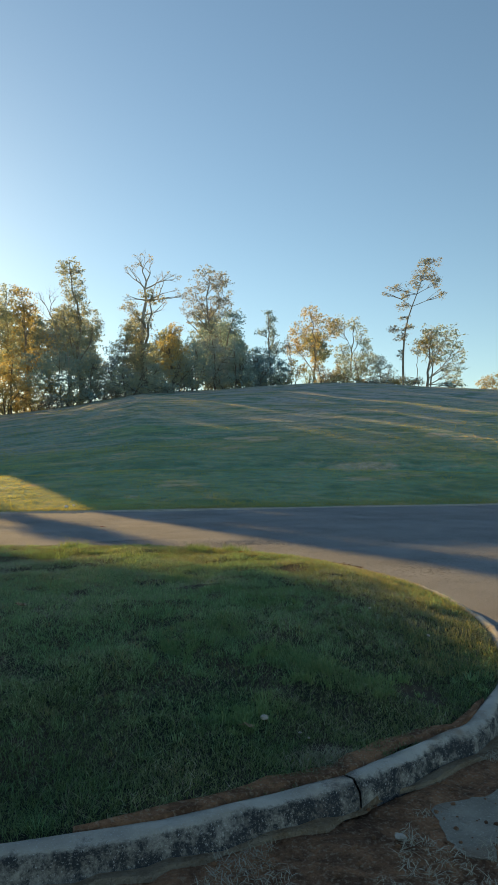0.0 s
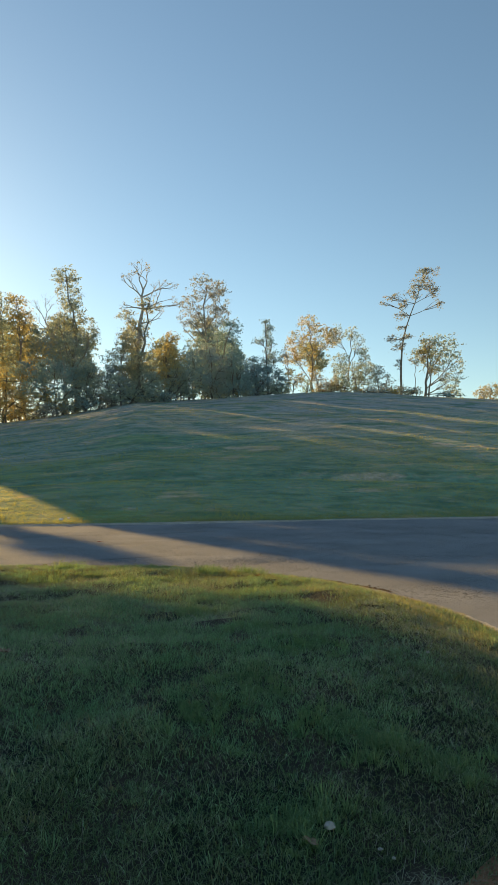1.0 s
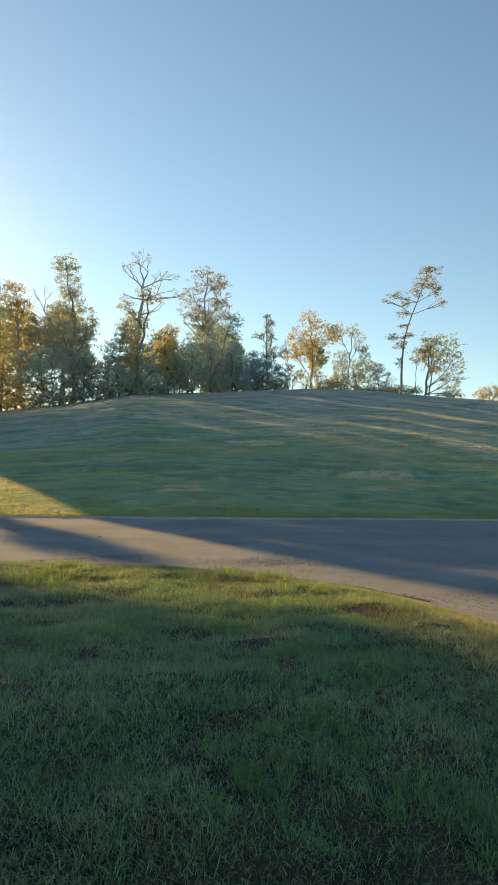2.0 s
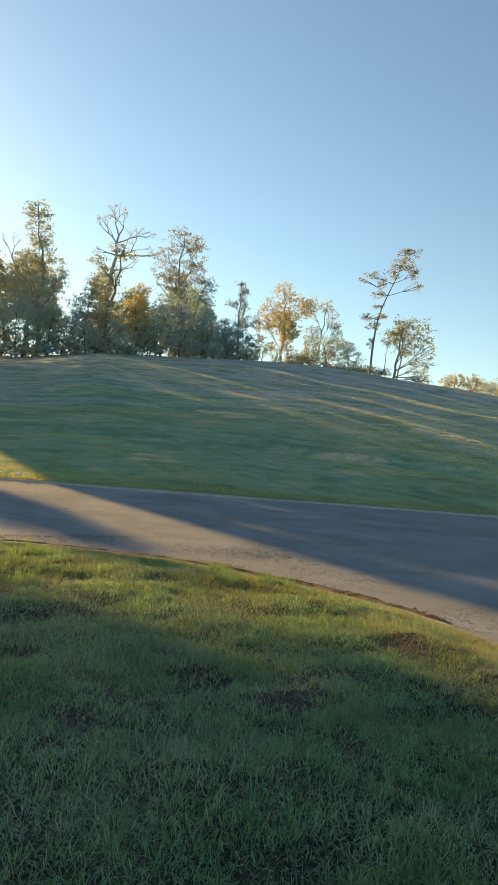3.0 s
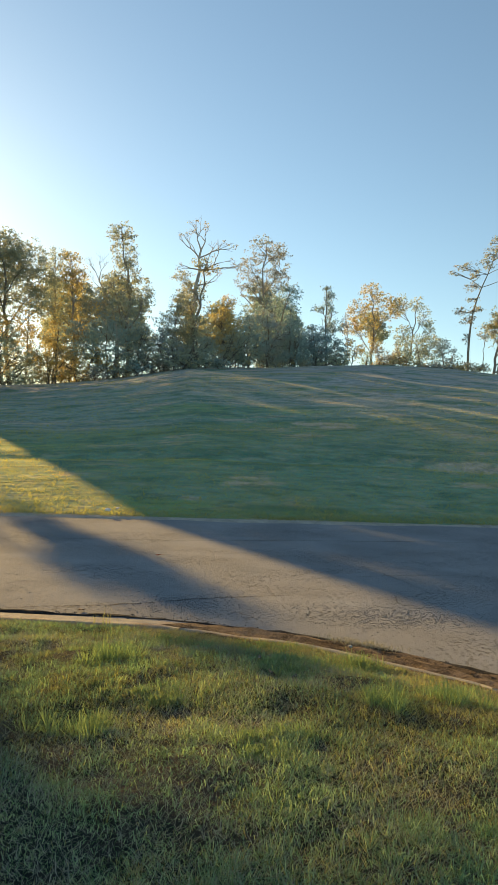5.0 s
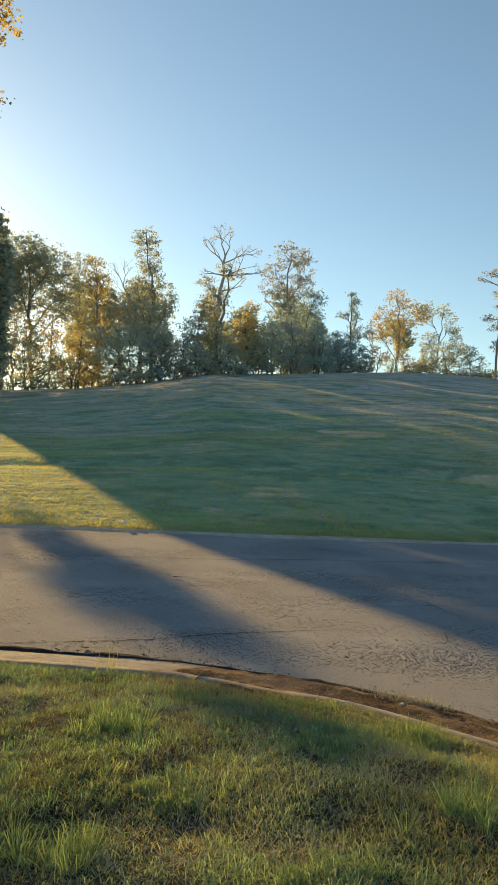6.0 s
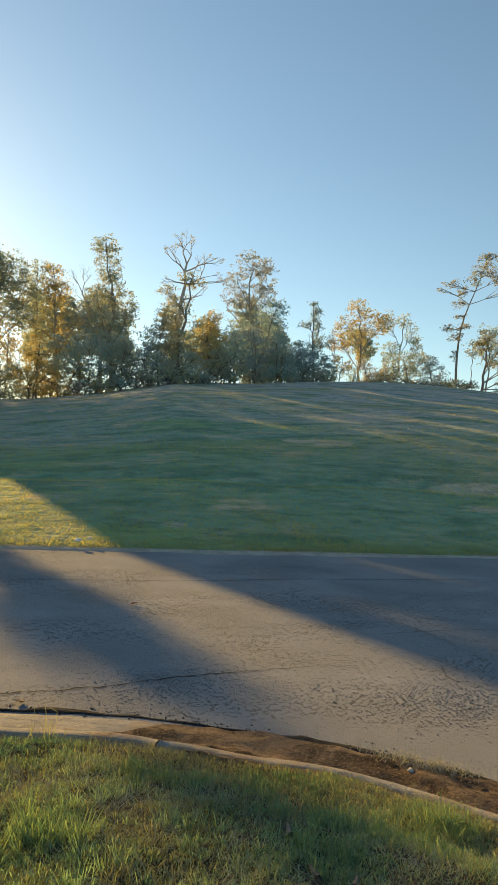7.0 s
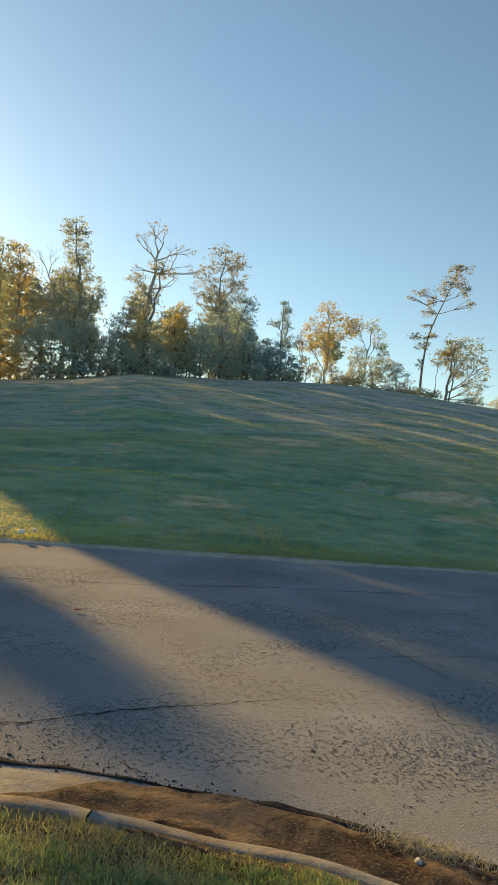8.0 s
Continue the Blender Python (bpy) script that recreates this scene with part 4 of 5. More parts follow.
    ("maple", 12.4, 108.0, "teal", 0.16, 1.5, [(-0.4, 9.6, 1.7, 1.5), (0.5, 7.2, 2.0, 2.0), (-0.5, 4.2, 2.3, 2.0)]),
    ("ash", 19.4, 124.0, "olive", 0.18, 1.4, [(-0.5, 10.8, 2.0, 1.6), (0.9, 8.8, 2.0, 1.8)]),
    ("far_tree", 33.5, 150, "gold", 0.2, 1.0, [(-1.5, 9.3, 1.5, 1.0), (0.5, 9.8, 1.8, 1.3), (-1.5, 5.5, 1.8, 3.8), (0.5, 6.0, 2.1, 3.8)]),
    ("far_tree", 34.9, 150, "gold", 0.2, 1.0, [(-0.9, 9.9, 1.8, 1.1), (1.1, 10.1, 1.6, 1.4), (-0.9, 6.1, 2.1, 3.8), (1.1, 6.3, 2.0, 3.8)]),
    ("far_tree", 36.2, 155, "olive", 0.2, 1.0, [(-0.6, 10.2, 1.8, 1.3), (1.4, 10.4, 1.7, 1.6), (-0.6, 6.3, 2.2, 3.9), (1.4, 6.6, 2.0, 3.9)]),
    ("far_tree", 37.7, 150, "gold", 0.2, 1.0, [(-0.9, 9.4, 2.0, 1.5), (1.6, 9.6, 1.8, 1.5), (-0.9, 5.6, 2.4, 3.8), (1.6, 5.8, 2.1, 3.8)]),
    ("shrub", 32.1, 124.0, "teal", 0.05, 1.0, [(0.0, 0.6, 0.8, 0.6)]),
    ("shrub", -12.5, 84.7, "teal", 0.05, 0.8, [(-0.6, 0.9, 1.1, 0.9), (0.6, 0.5, 1.1, 0.7)]),
    ("shrub", -11.5, 84.3, "teal", 0.05, 0.8, [(-0.6, 0.7, 1.1, 0.9), (0.6, 0.7, 1.1, 0.7)]),
    ("shrub", -10.5, 86.5, "teal", 0.05, 0.8, [(-0.6, 0.7, 1.2, 0.9), (0.6, 0.6, 1.1, 0.7)]),
    ("shrub", -9.4, 85.0, "olive", 0.05, 0.8, [(-0.6, 0.9, 1.1, 0.9), (0.6, 0.4, 1.1, 0.7)]),
    ("shrub", -8.4, 87.1, "teal", 0.05, 0.8, [(-0.6, 0.9, 1.2, 0.9), (0.7, 0.7, 1.1, 0.7)]),
    ("shrub", -7.3, 86.8, "olive", 0.05, 0.8, [(-0.6, 0.7, 1.2, 0.9), (0.7, 0.5, 1.1, 0.7)]),
    ("shrub", -6.2, 87.1, "dusk", 0.05, 0.8, [(-0.6, 0.6, 1.2, 0.9), (0.7, 0.6, 1.1, 0.7)]),
    ("shrub", -5.1, 86.6, "gold", 0.05, 0.8, [(-0.6, 0.7, 1.2, 0.9), (0.7, 0.5, 1.1, 0.7)]),
    ("shrub", -4.0, 85.5, "gold", 0.05, 0.8, [(-0.6, 0.9, 1.1, 0.9), (0.6, 0.4, 1.1, 0.7)]),
    ("shrub", -2.8, 85.6, "rust", 0.05, 0.8, [(-0.6, 0.9, 1.1, 0.9), (0.6, 0.7, 1.1, 0.7)]),
    ("shrub", -1.7, 86.4, "grey", 0.05, 0.8, [(-0.6, 0.8, 1.2, 0.9), (0.6, 0.5, 1.1, 0.7)]),
    ("shrub", -0.5, 86.3, "olive", 0.05, 0.8, [(-0.6, 0.7, 1.2, 0.9), (0.6, 0.7, 1.1, 0.7)]),
    ("shrub", 0.6, 85.0, "teal", 0.05, 0.8, [(-0.6, 0.8, 1.1, 0.9), (0.6, 0.7, 1.1, 0.7)]),
    ("shrub", 1.8, 86.1, "rust", 0.05, 0.8, [(-0.6, 0.8, 1.1, 0.9), (0.6, 0.5, 1.1, 0.7)]),
    ("shrub", 3.0, 87.3, "olive", 0.05, 0.8, [(-0.6, 0.6, 1.2, 0.9), (0.7, 0.7, 1.1, 0.7)]),
    ("shrub", 4.2, 85.9, "grey", 0.05, 0.8, [(-0.6, 0.7, 1.1, 0.9), (0.6, 0.5, 1.1, 0.7)]),
    ("shrub", 5.4, 87.8, "dusk", 0.05, 0.8, [(-0.6, 0.9, 1.2, 1.0), (0.7, 0.4, 1.1, 0.7)]),
    ("shrub", 6.7, 88.3, "teal", 0.05, 0.8, [(-0.6, 0.9, 1.2, 1.0), (0.7, 0.5, 1.1, 0.7)]),
    ("shrub", 7.9, 90.9, "olive", 0.05, 0.8, [(-0.6, 0.7, 1.2, 1.0), (0.7, 0.7, 1.1, 0.8)]),
    ("shrub", 9.1, 91.8, "teal", 0.05, 0.8, [(-0.6, 0.6, 1.2, 1.0), (0.7, 0.7, 1.1, 0.8)]),
    ("shrub", 10.4, 95.5, "dusk", 0.05, 0.8, [(-0.6, 1.0, 1.3, 1.0), (0.7, 0.8, 1.2, 0.8)]),
    ("shrub", 11.6, 93.9, "dusk", 0.05, 0.8, [(-0.6, 0.8, 1.3, 1.0), (0.7, 0.5, 1.2, 0.8)]),
    ("shrub", 12.8, 96.8, "gold", 0.05, 0.8, [(-0.6, 1.0, 1.3, 1.1), (0.7, 0.4, 1.2, 0.8)]),
    ("shrub", 14.1, 97.7, "grey", 0.05, 0.8, [(-0.7, 0.8, 1.3, 1.1), (0.7, 0.5, 1.2, 0.8)]),
    ("shrub", 15.3, 98.6, "olive", 0.05, 0.8, [(-0.7, 0.8, 1.3, 1.1), (0.7, 0.4, 1.2, 0.8)]),
    ("shrub", 16.6, 98.7, "olive", 0.05, 0.8, [(-0.7, 0.8, 1.3, 1.1), (0.7, 0.7, 1.2, 0.8)]),
    ("shrub", 20.1, 109.8, "gold", 0.05, 0.8, [(-0.7, 0.4, 1.5, 0.6), (0.8, 0.5, 1.4, 0.5)]),
    ("shrub", 21.3, 107.8, "olive", 0.05, 0.8, [(-0.7, 0.4, 1.4, 0.6), (0.8, 0.2, 1.3, 0.4)]),
    ("shrub", 23.2, 108.3, "gold", 0.05, 0.8, [(-0.7, 0.5, 1.4, 0.6), (0.8, 0.3, 1.4, 0.5)]),
    ("shrub", 24.7, 105.9, "grey", 0.05, 0.8, [(-0.7, 0.5, 1.4, 0.6), (0.8, 0.3, 1.3, 0.4)]),
    ("shrub", 25.9, 105.6, "gold", 0.05, 0.8, [(-0.7, 0.4, 1.4, 0.6), (0.8, 0.4, 1.3, 0.4)]),
    ("shrub", 27.2, 107.1, "olive", 0.05, 0.8, [(-0.7, 0.5, 1.4, 0.6), (0.8, 0.3, 1.3, 0.4)]),
    ("shrub", 30.4, 106.2, "teal", 0.05, 0.8, [(-0.7, 0.4, 1.4, 0.6), (0.8, 0.3, 1.3, 0.4)]),
]


def spot(az, dist):
    x, y = dist * math.sin(radians(az)), dist * math.cos(radians(az))
    return x, y, gz(x, y)


for n, (kind, az, dist, leaf, tr, dens, lobes) in enumerate(TREES):
    bark = BARK_DARK if kind in ("cedar", "elm", "thicket", "shrub") else BARK
    name = {"dead_oak": "oak_tree", "far_tree": "distant_tree"}.get(kind, kind)
    noun = "shrub" if kind in ("shrub", "thicket") else "tree"
    label = f"{WORDS[leaf]} {name.replace('_tree', '')} {noun} standing on the grassy hilltop".replace("tree tree", "tree")
    # the added sun-blocking back row gets fewer, larger leaves
    behind = dist > 101.5 and dist < 125 and kind in ("ash", "maple") and dens > 1.3
    tree(name, spot(az, dist), -az, leaf, tr, dens, lobes, label, bark, 100 + n, stems=3 if noun == "shrub" else 1,
         leaf_size=0.2 if behind else 0.118, count=10 if behind else 12,
         spine=[(0, 0), (0.0, 6), (0.5, 10), (1.2, 12.5), (2.6, 16), (3.6, 19)] if kind == "sycamore" else None)

# The bare grey top that rises out of the old oak, and a leaning snag farther along.
bare_tree(spot(4.6, 92.4), -4.6, [(0, -0.4), (0.1, 4), (0.0, 8), (0.3, 11), (0.7, 13), (0.5, 14.6), (0.7, 15.6)],
          [(15.6, -0.4, 1.0, 1.5, 4), (15.6, 0.4, 1.0, 1.4, 4), (14.6, -0.9, 0.9, 1.5, 4), (14.6, 1.0, 0.6, 1.9, 4), (13.0, 1.2, 0.25, 2.2, 4), (13.0, 1.0, 0.5, 1.9, 3), (13.0, -1.0, 0.1, 1.2, 3), (11.0, 1.1, 0.3, 1.5, 3)],
          0.34, "bleached bare dead tree with forked branches on the hilltop", BARK_PALE, 301, "rust", 0.16)
bare_tree(spot(-2.0, 91.8), 2.0, [(1.6, -0.4), (1.5, 4), (1.0, 7.5), (-0.2, 10.4), (-1.2, 12.2)],
          [(12.2, -0.5, 1.0, 1.3, 4), (12.2, 0.1, 1.0, 1.3, 4), (10.4, -0.9, 0.9, 1.4, 3), (10.4, 0.3, 1.0, 1.3, 3)],
          0.20, "slender bare grey tree leaning among the green crowns", BARK_PALE, 305)


def along_sun(u, s):
    """A place by its distance across and along the low sun's bearing."""
    a = radians(-SUN_AZ)
    x, y = u * math.cos(a) - s * math.sin(a), u * math.sin(a) + s * math.cos(a)
    return x, y, gz(x, y)


# Unseen ridge trees on the left, in front of the sun, as shadow casters.
RIDGE_CASTERS = [(-26, 98, 9, 22), (-17, 96, 9, 22), (-8, 70, 7, 20), (-2.2, 66, 4.2, 18), (2.1, 68, 2.3, 22), (2.7, 64, 1.2, 15), (5.4, 60, 0.72, 9), (8.3, 62, 0.36, 17), (9.65, 61, 0.85, 8.9), (11.3, 70, 1.5, 18), (13.5, 73, 1.6, 14), (15.3, 82, 1.4, 14)]
for n, (u, s, half, tall) in enumerate(RIDGE_CASTERS):
    lobes = [(0, tall, half * 0.7, tall * 0.2), (-half * 0.45, tall * 0.77, half * 0.6, tall * 0.24), (half * 0.45, tall * 0.77, half * 0.6, tall * 0.24), (0, tall * 0.55, half * 0.9, tall * 0.26), (-half * 0.3, tall * 0.32, half * 0.7, tall * 0.23), (half * 0.4, tall * 0.28, half * 0.7, tall * 0.23)]
    if n == 4:                                     # a high crown on a bare stem, fitted to shade the island
        lobes = [(0, 19.4, 1.9, 2.4), (-1.2, 16.8, 1.4, 3.2), (0.9, 16.7, 1.2, 3.2), (0, 16.2, 1.7, 2.9), (-1.4, 13.6, 1.0, 1.4), (1.05, 14.6, 0.75, 0.8), (1.65, 14.0, 0.33, 0.55)]
    if n == 6:                                     # a small crown on a slender stem, shaped for the road's shade band
        lobes = [(-0.2, 9.1, 0.55, 0.95), (-0.25, 8.6, 0.4, 0.7), (-0.9, 10.75, 0.28, 0.32)]
    tree("elm" if half > 1 else "poplar", along_sun(u, s), -SUN_AZ, "dusk", 0.12 if n == 6 else 0.3, 0.12 if n == 5 else 1.9 if n == 4 else 1.5, lobes, "unseen tree left of the hill, added to cast shade on the ground", BARK_DARK, 400 + n, clumps=6.5 if half > 1 else 22.0, leaf_size=0.24 if half > 1 else 0.16, gap=-0.3, count=13)

# A tall oak across the road whose outer twigs hang into the sky.
bx, by = -14.0, 40.0
bz = gz(bx, by)
tree("oak", (bx, by, bz), 0, "gold", 0.4, 1.3, [(0, 24.6, 4.0, 3.2), (-3.5, 22, 3.5, 3.2), (3.2, 24.6, 2.4, 1.6), (4.95, 22.1 - bz, 1.4, 1.0), (4.95, 20.5 - bz, 1.0, 0.4), (4.8, 18.0 - bz, 1.1, 0.8), (2.4, 19.6 - bz, 2.2, 1.4), (-2, 17, 3.6, 2.6)], "tall golden-leaved oak tree beyond the road", BARK, 501, clumps=9.0, leaf_size=0.11)


# ---------------------------------------------------------------- grass
def blades(name, x, y, z, length, width, lean, material, r, label, heading=None):
    n = len(x)
    a = r.uniform(0, 2 * math.pi, n)
    b = r.uniform(0, 2 * math.pi, n) if heading is None else heading
    side = np.stack([np.cos(a), np.sin(a), np.zeros(n)], 1) * (width / 2)[:, None]
    over = np.stack([np.cos(b), np.sin(b), np.zeros(n)], 1) * (length * lean)[:, None]
    up = np.zeros((n, 3))
    up[:, 2] = length * np.sqrt(np.clip(1 - lean ** 2, 0.05, 1))
    foot = np.stack([x, y, z - 0.006], 1)
    curl = r.uniform(0, 1, n)[:, None]
    sway = np.stack([np.cos(a + 1.6), np.sin(a + 1.6), np.zeros(n)], 1) * (length * r.uniform(-0.34, 0.34, n))[:, None]
    mid = foot + up * (0.74 + 0.1 * curl) + over * 0.36 + sway
    tip = foot + up * (0.95 - 0.55 * curl) + over * (1 + 0.1 * curl)
    v = np.stack([foot - side, foot + side, mid - side * 0.75, mid + side * 0.75, tip - side * 0.12, tip + side * 0.12], 1).reshape(-1, 3)
    i = np.arange(n)[:, None] * 6
    q = np.concatenate([i + (0, 1, 3, 2), i + (2, 3, 5, 4)], 1).reshape(-1, 4)
    ob = fast_mesh(name, v, q, material)
    return tagged(ob, label, "grass", kind="stuff")


def carpet(name, x, y, z, length, width, lean, material, r, label):
    """Short blades, one tapered face each."""
    n = len(x)
    a, b = r.uniform(0, 2 * math.pi, n), r.uniform(0, 2 * math.pi, n)
    side = np.stack([np.cos(a), np.sin(a), np.zeros(n)], 1) * (width / 2)[:, None]
    tip = np.stack([x + np.cos(b) * length * lean, y + np.sin(b) * length * lean, z + length * np.sqrt(np.clip(1 - lean ** 2, 0.03, 1))], 1)
    foot = np.stack([x, y, z - 0.008], 1)
    v = np.stack([foot - side, foot + side, tip + side * 0.25, tip - side * 0.25], 1).reshape(-1, 3)
    return tagged(fast_mesh(name, v, np.arange(4 * n).reshape(-1, 4), material), label, "grass", kind="stuff")


def island_points(n, r, x0=-2.8, x1=3.8, y0=2.5, y1=11.9):
    x, y = r.uniform(x0, x1, n), r.uniform(y0, y1, n)
    sd = inside_island(x, y)
    keep = sd > 0.10
    return x[keep], y[keep], sd[keep]


def pick(keep, *arrays):
    return [a[keep] for a in arrays]


r = np.random.default_rng(11)
x, y, sd = island_points(470000, r, -1.7, 3.8)
lush, thin = patchy(x, y, 0.55, 2.0), patchy(x, y, 1.9, 6.0)
BARE = [(0.97, 6.02, 0.30), (0.62, 6.35, 0.22), (1.12, 3.16, 0.24), (1.9, 3.8, 0.2), (2.6, 4.9, 0.2), (1.55, 9.75, 0.25), (-0.5, 9.9, 0.2), (2.1, 6.9, 0.25)]


def worn(x, y):
    """How much of the turf is left: 0 in the middle of a bare patch."""
    out = np.ones(len(x))
    for a, b, rad in BARE:
        d = np.hypot(x - a, (y - b) * 1.2) + 0.12 * patchy(x, y, 6.0, 13.0)
        out = np.minimum(out, smooth((d - rad * 0.45) / (rad * 0.7)))
    return out


knot = patchy(x, y, 5.5, 51.0)
chance = np.clip(0.78 + 0.5 * thin + 0.3 * lush + 1.4 * knot, 0.30, 1.0) * np.clip((sd - 0.05) / 0.28, 0.15, 1) * (0.06 + 0.94 * worn(x, y))
x, y, sd, lush, thin, knot = pick(r.uniform(size=len(x)) < chance, x, y, sd, lush, thin, knot)
ln = r.uniform(0.028, 0.066, len(x)) * (1 + 0.8 * np.clip(lush + 0.4 * thin + 0.9 * knot, -0.55, 0.9))
# blades towards the car park take the dark colours, as painted shade
shaded = y + 1.6 * patchy(x, y, 0.7, 44.0) + 0.8 * patchy(x, y, 3.0, 45.0) - 0.25 * x + r.normal(0, 0.5, len(x)) < 4.25
parched = ~shaded & (r.uniform(size=len(x)) < np.clip(0.62 * smooth((y + 1.5 * patchy(x, y, 0.9, 47.0) - 7.0) / 1.6) + 1.3 * patchy(x, y, 1.3, 48.0) * smooth((y - 6.2) / 2.0) + 0.6 * smooth((x - 1.6) / 0.6), 0.05, 0.9))
for name, keep, mat, text in (("lawn_grass", ~shaded & ~parched, SWARD, "short patchy green grass on the island"), ("parched_grass", parched, DRY_TURF, "matted yellow-brown grass near the road kerb"), ("fescue_grass", shaded, SHADE_TURF, "fine-leaved grass near the car park kerb, coloured dark for shade")):
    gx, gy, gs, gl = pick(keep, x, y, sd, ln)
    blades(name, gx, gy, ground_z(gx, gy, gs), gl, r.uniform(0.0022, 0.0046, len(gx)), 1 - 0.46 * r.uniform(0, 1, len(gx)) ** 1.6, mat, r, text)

# a close fine-leaved mat in the shade-dark colour fills the near end
x, y, sd = island_points(170000, r, -1.7, 3.8, 2.5, 6.2)
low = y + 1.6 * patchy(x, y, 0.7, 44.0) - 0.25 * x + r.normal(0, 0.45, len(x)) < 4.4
x, y, sd = pick(low & (r.uniform(size=len(x)) < worn(x, y)), x, y, sd)
blades("fine_turf", x, y, ground_z(x, y, sd), r.uniform(0.025, 0.06, len(x)), r.uniform(0.0018, 0.0038, len(x)), r.uniform(0.5, 0.97, len(x)), SHADE_TURF, r, "fine turf at the near end of the island, coloured dark for shade")

x, y, sd = island_points(220000, r, -1.7, 3.8)
# pale thatch thins out at the near end, to darken it like shade
x, y, sd = pick(r.uniform(size=len(x)) < (0.35 + 0.65 * worn(x, y)) * (0.3 + 0.7 * smooth((y - 3.6) / 1.4)), x, y, sd)
carpet("thatch", x, y, ground_z(x, y, sd) + r.uniform(0.003, 0.018, len(x)), r.uniform(0.02, 0.07, len(x)), r.uniform(0.0018, 0.0036, len(x)), r.uniform(0.84, 0.995, len(x)), THATCH, r, "grey dead thatch lying under the green grass")

x, y, sd = island_points(90000, r, -1.7, 3.8)
p = patchy(x, y, 0.8, 9.0)
x, y, sd = pick(p > 0.06, x, y, sd)
carpet("dry_grass", x, y, ground_z(x, y, sd) + 0.004, r.uniform(0.02, 0.07, len(x)), r.uniform(0.002, 0.004, len(x)), r.uniform(0.6, 0.985, len(x)), GRASS_DRY, r, "dry straw-coloured grass lying among the green")

x, y, sd = island_points(60000, r, -9, -1.7, 2.5, 13.5)
carpet("outer_lawn", x, y, ground_z(x, y, sd), r.uniform(0.03, 0.07, len(x)), r.uniform(0.006, 0.012, len(x)), r.uniform(0.3, 0.95, len(x)), GRASS, r, "short green grass farther along the island")

for name, many, k, near, far, mat, text in (("grass_tufts", 6200, 34, 0.5, 1.5, GRASS, "green grass tufts on the island"), ("straw_tufts", 1500, 22, 0.5, 1.1, GRASS_DRY, "dry straw-coloured grass tufts on the island")):
    cx, cy, sd = island_points(many, r)
    # bright tufts are sparser at the near end, for the same painted shade
    cx, cy = pick((sd > 0.15) & (r.uniform(size=len(cx)) < 0.08 + 0.92 * smooth((cy - 3.2) / 2.2)) & (patchy(cx, cy, 0.7, 4.0) > -0.12) & (worn(cx, cy) > 0.6), cx, cy)
    wide = np.repeat(r.uniform(near, far, len(cx)), k)
    head = r.uniform(0, 2 * math.pi, k * len(cx))
    out = np.abs(r.normal(0, 0.022, k * len(cx))) * wide
    x, y = np.repeat(cx, k) + np.cos(head) * out, np.repeat(cy, k) + np.sin(head) * out
    blades(name, x, y, ground_z(x, y), r.uniform(0.035, 0.08, len(x)) * wide, r.uniform(0.0016, 0.0034, len(x)), r.uniform(0.55, 0.99, len(x)), mat, r, text, head + r.normal(0, 0.5, len(x)))

# lush tufts that lean over the back of the road kerb
cx, cy, sd = island_points(2400, r, -2.8, 3.8, 8.0, 12.0)
cx, cy = pick((sd > 0.13) & (sd < 0.55) & (patchy(cx, cy, 1.2, 18.0) > 0.10), cx, cy)
k = 60
wide = np.repeat(r.uniform(0.6, 1.3, len(cx)), k)
head = r.uniform(0, 2 * math.pi, k * len(cx))
out = np.abs(r.normal(0, 0.028, k * len(cx))) * wide
x, y = np.repeat(cx, k) + np.cos(head) * out, np.repeat(cy, k) + np.sin(head) * out
blades("kerb_tufts", x, y, ground_z(x, y), r.uniform(0.025, 0.06, len(x)) * wide, r.uniform(0.0025, 0.005, len(x)), r.uniform(0.55, 0.98, len(x)), GRASS, r, "lush green grass tufts behind the road kerb", head + r.normal(0, 0.5, len(x)))

# dense bright clumps
LUSH = [(1.1, 9.92), (1.27, 9.75), (1.54, 9.63), (0.94, 9.51), (0.29, 10.5), (1.19, 10.31), (0.91, 10.33), (1.21, 5.78), (1.6, 5.64), (1.41, 5.24), (0.92, 4.71), (0.91, 6.48),
        (0.83, 3.55), (1.22, 4.25), (0.61, 4.5), (1.35, 4.03), (1.66, 3.87), (0.1, 8.9), (0.6, 8.2), (1.9, 7.4)]
many, k = 30, 42
c = np.repeat(np.array(LUSH), many, 0)
c = c + r.normal(0, 0.085, c.shape) * (1.3, 1.0)
c = c[inside_island(c[:, 0], c[:, 1]) > 0.17]
wide = np.repeat(r.uniform(0.6, 1.25, len(c)), k)
head = r.uniform(0, 2 * math.pi, k * len(c))
out = np.abs(r.normal(0, 0.024, k * len(c))) * wide
x, y = np.repeat(c[:, 0], k) + np.cos(head) * out, np.repeat(c[:, 1], k) + np.sin(head) * out
blades("lush_tufts", x, y, ground_z(x, y), r.uniform(0.04, 0.08, len(x)) * wide, r.uniform(0.0025, 0.0052, len(x)), r.uniform(0.35, 0.95, len(x)), GRASS_LUSH, r, "dense bright green grass clumps on the island", head + r.normal(0, 0.5, len(x)))

# long drooping clumps
c = np.repeat(np.array([(1.35, 8.75), (-0.35, 8.55), (-0.2, 9.75), (1.95, 8.9), (1.62, 9.85)]), 14, 0)
c = c + r.normal(0, 0.07, c.shape) * (1.4, 0.8)
k = 40
head = r.uniform(0, 2 * math.pi, k * len(c))
out = np.abs(r.normal(0, 0.03, k * len(c)))
x, y = np.repeat(c[:, 0], k) + np.cos(head) * out, np.repeat(c[:, 1], k) + np.sin(head) * out
